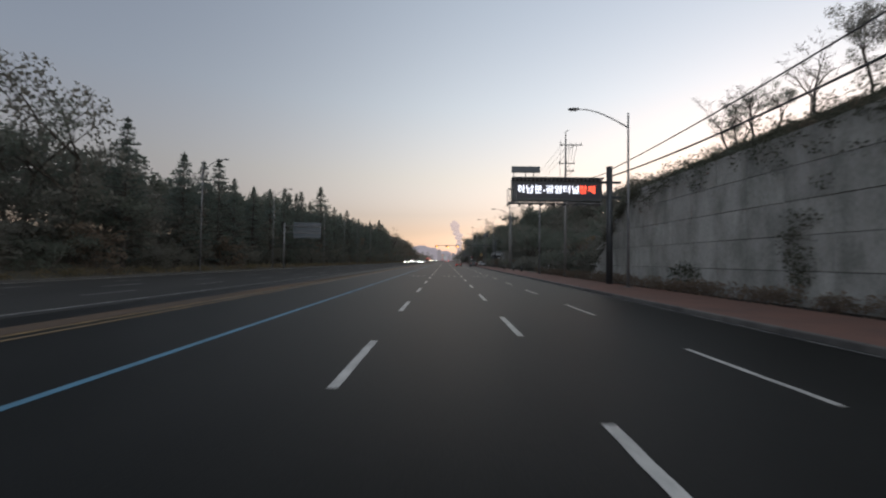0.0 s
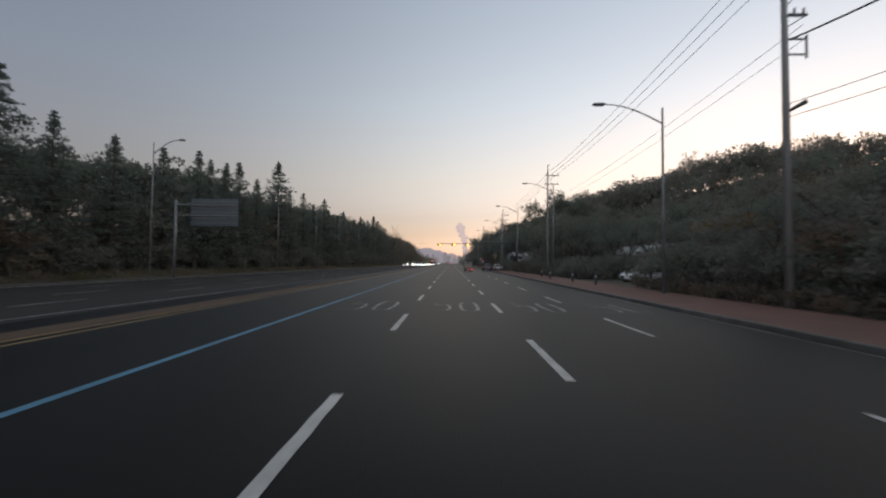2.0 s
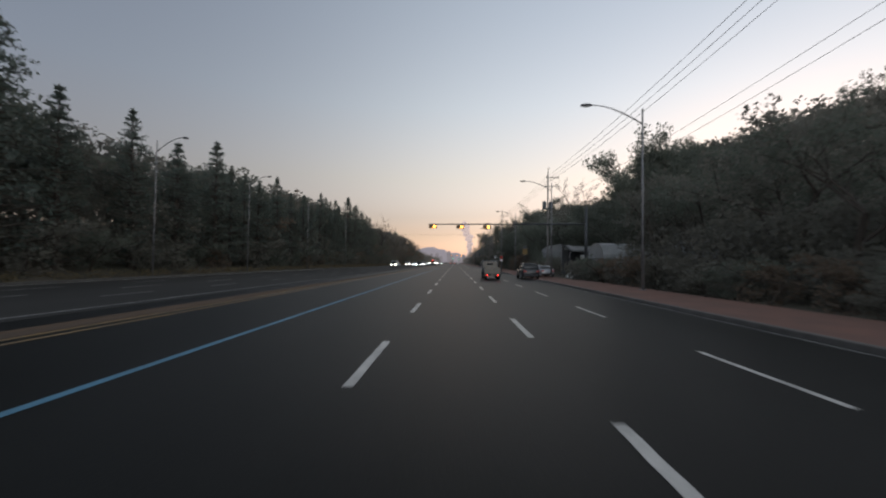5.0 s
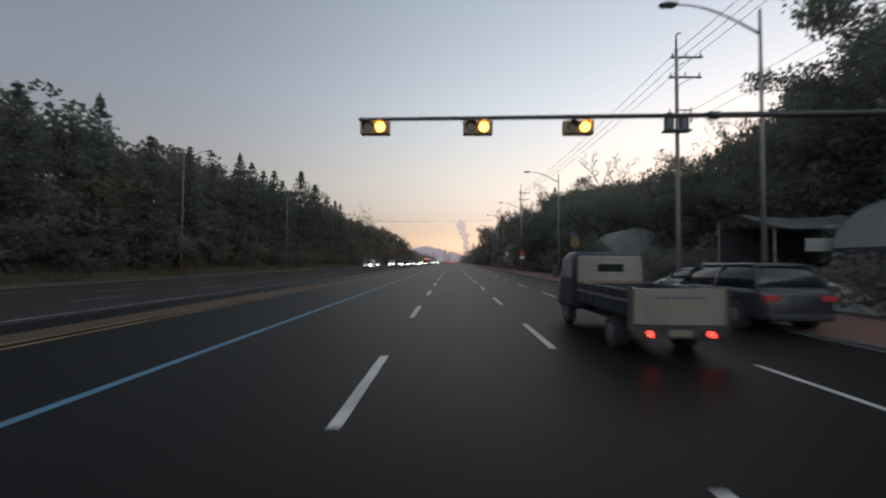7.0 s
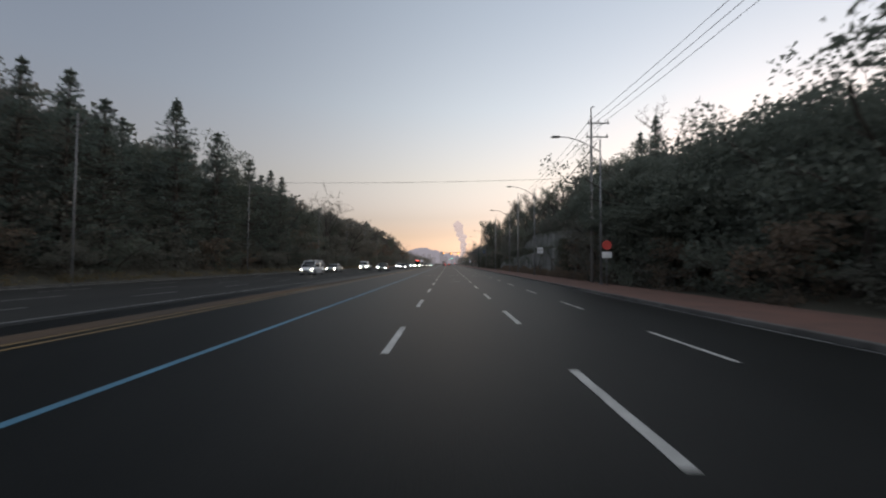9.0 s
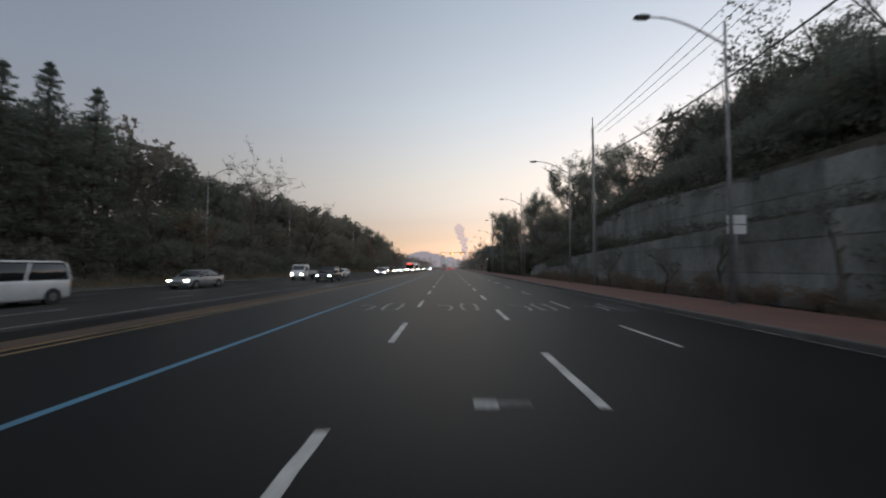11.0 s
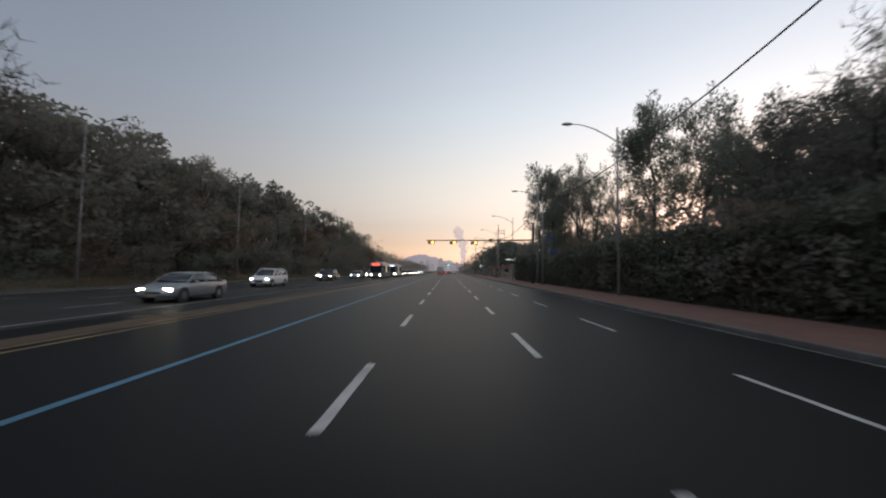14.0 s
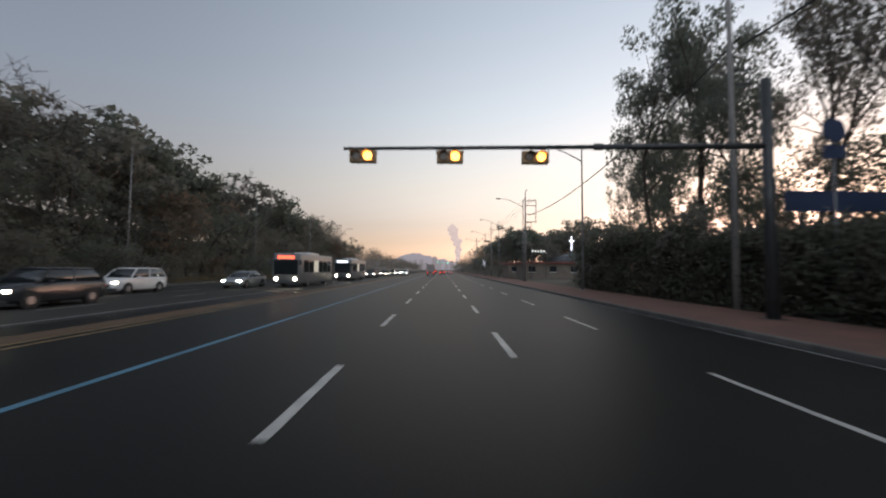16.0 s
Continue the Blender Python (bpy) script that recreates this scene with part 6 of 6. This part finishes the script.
# oncoming traffic on the far side, noses towards -y
ONCOMING = (
    ("van", PAINT_WHITE, -18.9, 196.5, "white van on the opposite lanes, headlights on", HEADLIGHT),
    ("sedan", PAINT_SILVER, -20.3, 212.0, "silver car on the opposite lanes, headlights on", HEADLIGHT),
    ("suv", PAINT_DARK, -13.9, 226.0, "dark car on the inner opposite lane, headlights on", HEADLIGHT_COLD),
    ("sedan", PAINT_WHITE, -17.2, 243.0, "white saloon car on the opposite lanes, headlights on", HEADLIGHT_COLD),
    ("sedan", PAINT_SILVER, -13.8, 262.0, "grey saloon car on the inner opposite lane, headlights on", HEADLIGHT),
    ("suv", PAINT_WHITE, -17.2, 279.5, "long white estate car on the opposite lanes, headlights on", HEADLIGHT_COLD),
    ("suv", PAINT_DARK, -17.2, 299.0, "black car with pale roof on the opposite lanes, headlights on", HEADLIGHT),
    ("suv", PAINT_WHITE, -20.7, 308.5, "white car with roof rails on the opposite lanes, headlights on", HEADLIGHT),
    ("sedan", PAINT_SILVER, -17.2, 317.0, "silver car waiting in the queue, headlights on", HEADLIGHT_COLD),
    ("sedan", PAINT_WHITE, -17.2, 331.0, "white car waiting beside the buses, headlights on", HEADLIGHT_COLD),
    ("suv", PAINT_DARK, -13.8, 362.0, "dark car behind the buses, headlights on", HEADLIGHT),
    ("sedan", PAINT_WHITE, -17.2, 352.0, "white car in the queue behind, headlights on", HEADLIGHT_COLD),
    ("sedan", PAINT_DARK, -13.8, 380.0, "dark saloon car in the distant queue, headlights on", HEADLIGHT),
    ("suv", PAINT_WHITE, -10.6, 398.0, "white car beside the median in the distance, headlights on", HEADLIGHT_COLD),
    ("sedan", PAINT_SILVER, -13.8, 410.0, "silver car in the distant queue, headlights on", HEADLIGHT),
    ("suv", PAINT_DARK, -17.2, 424.0, "dark car at the end of the queue, headlights on", HEADLIGHT),
)
for kind, paint, x, y, label, light in ONCOMING:
    car(kind, paint, pose(x, y, 0.01, 0, 0, 180), label, light=light, group="oncoming cars")
pickup(pose(-18.8, 234.0, 0.01, 0, 0, 180), PAINT_WHITE, PAINT_WHITE, "small white flatbed truck on the opposite lanes, headlights on", light=HEADLIGHT)


def bus(m, sign_light, label):
    """A city bus whose nose points to +y, with its front at y = 0."""
    b = thing("bus", m, label, "bus", "oncoming buses")
    body = part("body", loft([ring_xz(-10.8, 1.15, 0.4, 3.0, 0.12), ring_xz(-10.6, 1.24, 0.32, 3.1, 0.15), ring_xz(-0.5, 1.24, 0.32, 3.1, 0.15), ring_xz(-0.1, 1.22, 0.34, 3.0, 0.2), ring_xz(0, 1.12, 0.4, 2.9, 0.2)]), PAINT_BUS, b, smooth=True)
    part("windscreen", box(-1.08, 1.08, -0.02, 0.02, 1.15, 2.5, 0.02), CAR_GLASS, body)
    part("destination_board", box(-0.75, 0.75, 0.0, 0.025, 2.58, 2.85, 0.01), sign_light, body, "lit destination board, lettering unreadable")
    for s in (-1, 1):
        for k in range(6):
            part("side_window", box(min(s * 1.22, s * 1.25), max(s * 1.22, s * 1.25), -2.5 - 1.5 * k, -1.15 - 1.5 * k, 1.35, 2.5, 0.01), CAR_GLASS if k != 2 else WINDOW_LIT, body)
        part("headlight", rod((s * 0.85, -0.02, 0.75), (s * 0.85, 0.035, 0.75), 0.15, 0.13, 16), HEADLIGHT, body, "lit headlight")
        part("mirror", box(s * 1.35 - 0.12, s * 1.35 + 0.12, 0.1, 0.2, 2.0, 2.45, 0.03), DARK_STEEL, body)
        for y in (-2.4, -8.0):
            wheel(b, s * 1.08, y, 0.48, 0.3)
    part("bumper", box(-1.15, 1.15, -0.1, 0.05, 0.34, 0.56, 0.04), DARK_STEEL, body)
    part("roof_unit", box(-0.8, 0.8, -7.0, -4.0, 3.1, 3.3, 0.06), PAINT_WHITE, body)
    return b


bus(pose(-13.8, 317.5, 0.01, 0, 0, 180), LED_RED, "grey city bus with a red lit destination board and headlights on")
bus(pose(-13.8, 338.0, 0.01, 0, 0, 180), LED_WHITE, "grey city bus with a white lit destination board behind another")

# ---- the distance ----
g = random.Random(12)
# haze over the hills is painted in as emission
HAZE_GLOW = hazy("far_hill_glow", (0.62, 0.56, 0.62), 0.06)


def ridge(name, y, x0, x1, height, seed, label):
    n = 90
    verts, faces = [], []
    for i in range(n + 1):
        x = x0 + (x1 - x0) * i / n
        u = i / n
        h = height * math.sin(math.pi * u) ** 0.7 * (0.72 + 0.4 * noise.fractal(Vector((x * 0.004, seed, 0)), 1.0, 2.0, 5))
        for k in range(5):
            verts.append((x, y + 60 * k, h * (0, 0.45, 0.8, 1.0, 0.2)[k] - 1))
    for i in range(n):
        faces += [(5 * i + k, 5 * i + k + 1, 5 * i + k + 6, 5 * i + k + 5) for k in range(4)]
    return tagged(raw(name, verts, faces, HAZE_GLOW, smooth=True), label, "mountain", kind="structure")


ridge("backdrop_mountain", 2600, -420, 170, 125, 3.1, "mountain ridge at the end of the road, haze put in as a pale glow")
ridge("backdrop_mountain", 3200, -1500, 900, 90, 8.4, "low hills on the horizon, haze put in as a pale glow")
# the blocks glow faintly too, in place of haze before them
BLOCK_GLOW = hazy("far_block_glow", (0.62, 0.56, 0.6), 0.05)
for k in range(9):
    x, y, h = -150 + 24 * k + g.uniform(-6, 6), 1700 + g.uniform(-100, 200), g.uniform(22, 48)
    tower = thing("apartment_tower", pose(x, y, -1), "apartment block far beyond the road's end, haze put in as a pale glow", "building", "distant apartment blocks")
    part("wall", box(-8, 8, -6, 6, 0, h, 0.3), BLOCK_GLOW, tower)
    part("roof", box(-3, 3, -2, 2, h, h + 3, 0.2), BLOCK_GLOW, tower)

# steam plume from a far chimney
# skylight in the plume is put in as a faint emission
STEAM_GLOW = hazy("steam", (0.86, 0.68, 0.64), 0.105)
bm = bmesh.new()
for k in range(46):
    u = k / 45
    r = 5 + 13 * u * (1.25 - 0.6 * u) + g.uniform(-3, 5)
    c = Vector((72 + 26 * math.sin(u * 5.2) * u + g.uniform(-13, 13) * (0.3 + u), 2300 + g.uniform(-10, 10), 25 + 190 * u))
    made = bmesh.ops.create_icosphere(bm, subdivisions=3, radius=r, matrix=Matrix.Translation(c))
    for v in made["verts"]:
        v.co += (v.co - c) * 0.5 * noise.fractal(v.co * 0.06, 1.0, 2.0, 4)
tagged(part("steam_plume", bm, STEAM_GLOW, smooth=True), "grey steam plume rising from a far chimney", "steam", kind="structure")

# buildings past the second signals
hall = thing("church", pose(29.3, 370.5, 0.3), "low church beyond the hedge with a small lit white cross", "church")
part("wall", box(-4, 4, 0, 9, 0, 3.4, 0.08), HOUSE_WALL, hall)
part("roof", loft([[(-4.4, -0.4, 3.4), (4.4, -0.4, 3.4), (0, -0.4, 5.2)], [(-4.4, 9.4, 3.4), (4.4, 9.4, 3.4), (0, 9.4, 5.2)]]), SIGN_BACK, hall)
part("spire", rod((0, 0.6, 4.6), (0, 0.6, 5.9), 0.5, 0.12, 8), SIGN_BACK, hall)
cross = part("cross", box(-0.1, 0.1, 0.5, 0.7, 5.8, 9.1), LED_WHITE, hall, "lit white cross")
part("cross_bar", box(-0.6, 0.6, 0.48, 0.72, 7.9, 8.15), LED_WHITE, cross)
for x, y, w, label in ((20.0, 351, 11, "low roadside building with a dull red roof"), (16.5, 362, 6, "low roadside shop with a flat red roof")):
    house = thing("low_building", pose(x, y, 0.5), label, "building", "low buildings beyond the signals")
    part("wall", box(-w / 2, w / 2, 0, 7, -0.4, 2.4, 0.05), HOUSE_WALL, house)
    part("roof", box(-w / 2 - 0.4, w / 2 + 0.4, -0.5, 7.4, 2.4, 2.65, 0.04), PAINT_RED, house)
    for k in range(3):
        win = part("window", box(-w / 2 + 0.8 + k * w / 3, -w / 2 + 2.0 + k * w / 3, -0.04, 0.02, 0.9, 1.9, 0.01), CAR_GLASS, house)
        part("sill", box(-w / 2 + 0.7 + k * w / 3, -w / 2 + 2.1 + k * w / 3, -0.1, 0.02, 0.82, 0.9), SIGN_WHITE, win)

roof_sign = thing("roof_sign", pose(16.9, 350.2, 0.3), "small lit sign of white bars on two posts, unreadable", "sign board")
for k in range(5):
    part("bar", box(-1.2 + 0.5 * k, -0.95 + 0.5 * k, -0.05, 0.05, 4.5, 4.85, 0.01), SIGN_DIM, roof_sign)
for x in (-1.3, 1.3):
    part("post", rod((x, 0.1, -0.5), (x, 0.1, 5.2), 0.06, sides=8), DARK_STEEL, roof_sign)
part("rail", rod((-1.7, 0.1, 4.5), (1.7, 0.1, 4.5), 0.05, sides=8), DARK_STEEL, roof_sign)

pylon = thing("pylon_sign", pose(15.2, 425.0, ground_height(15.2, 425.0) - 0.1), "small lit pale blue pylon sign beside the walkway", "sign board")
part("panel", box(-0.4, 0.4, -0.1, 0.1, 0.5, 2.6, 0.03), LED_WHITE, pylon, "lit blank panel")
part("frame", box(-0.48, 0.48, -0.07, 0.07, 0.0, 2.7, 0.02), DARK_STEEL, pylon)
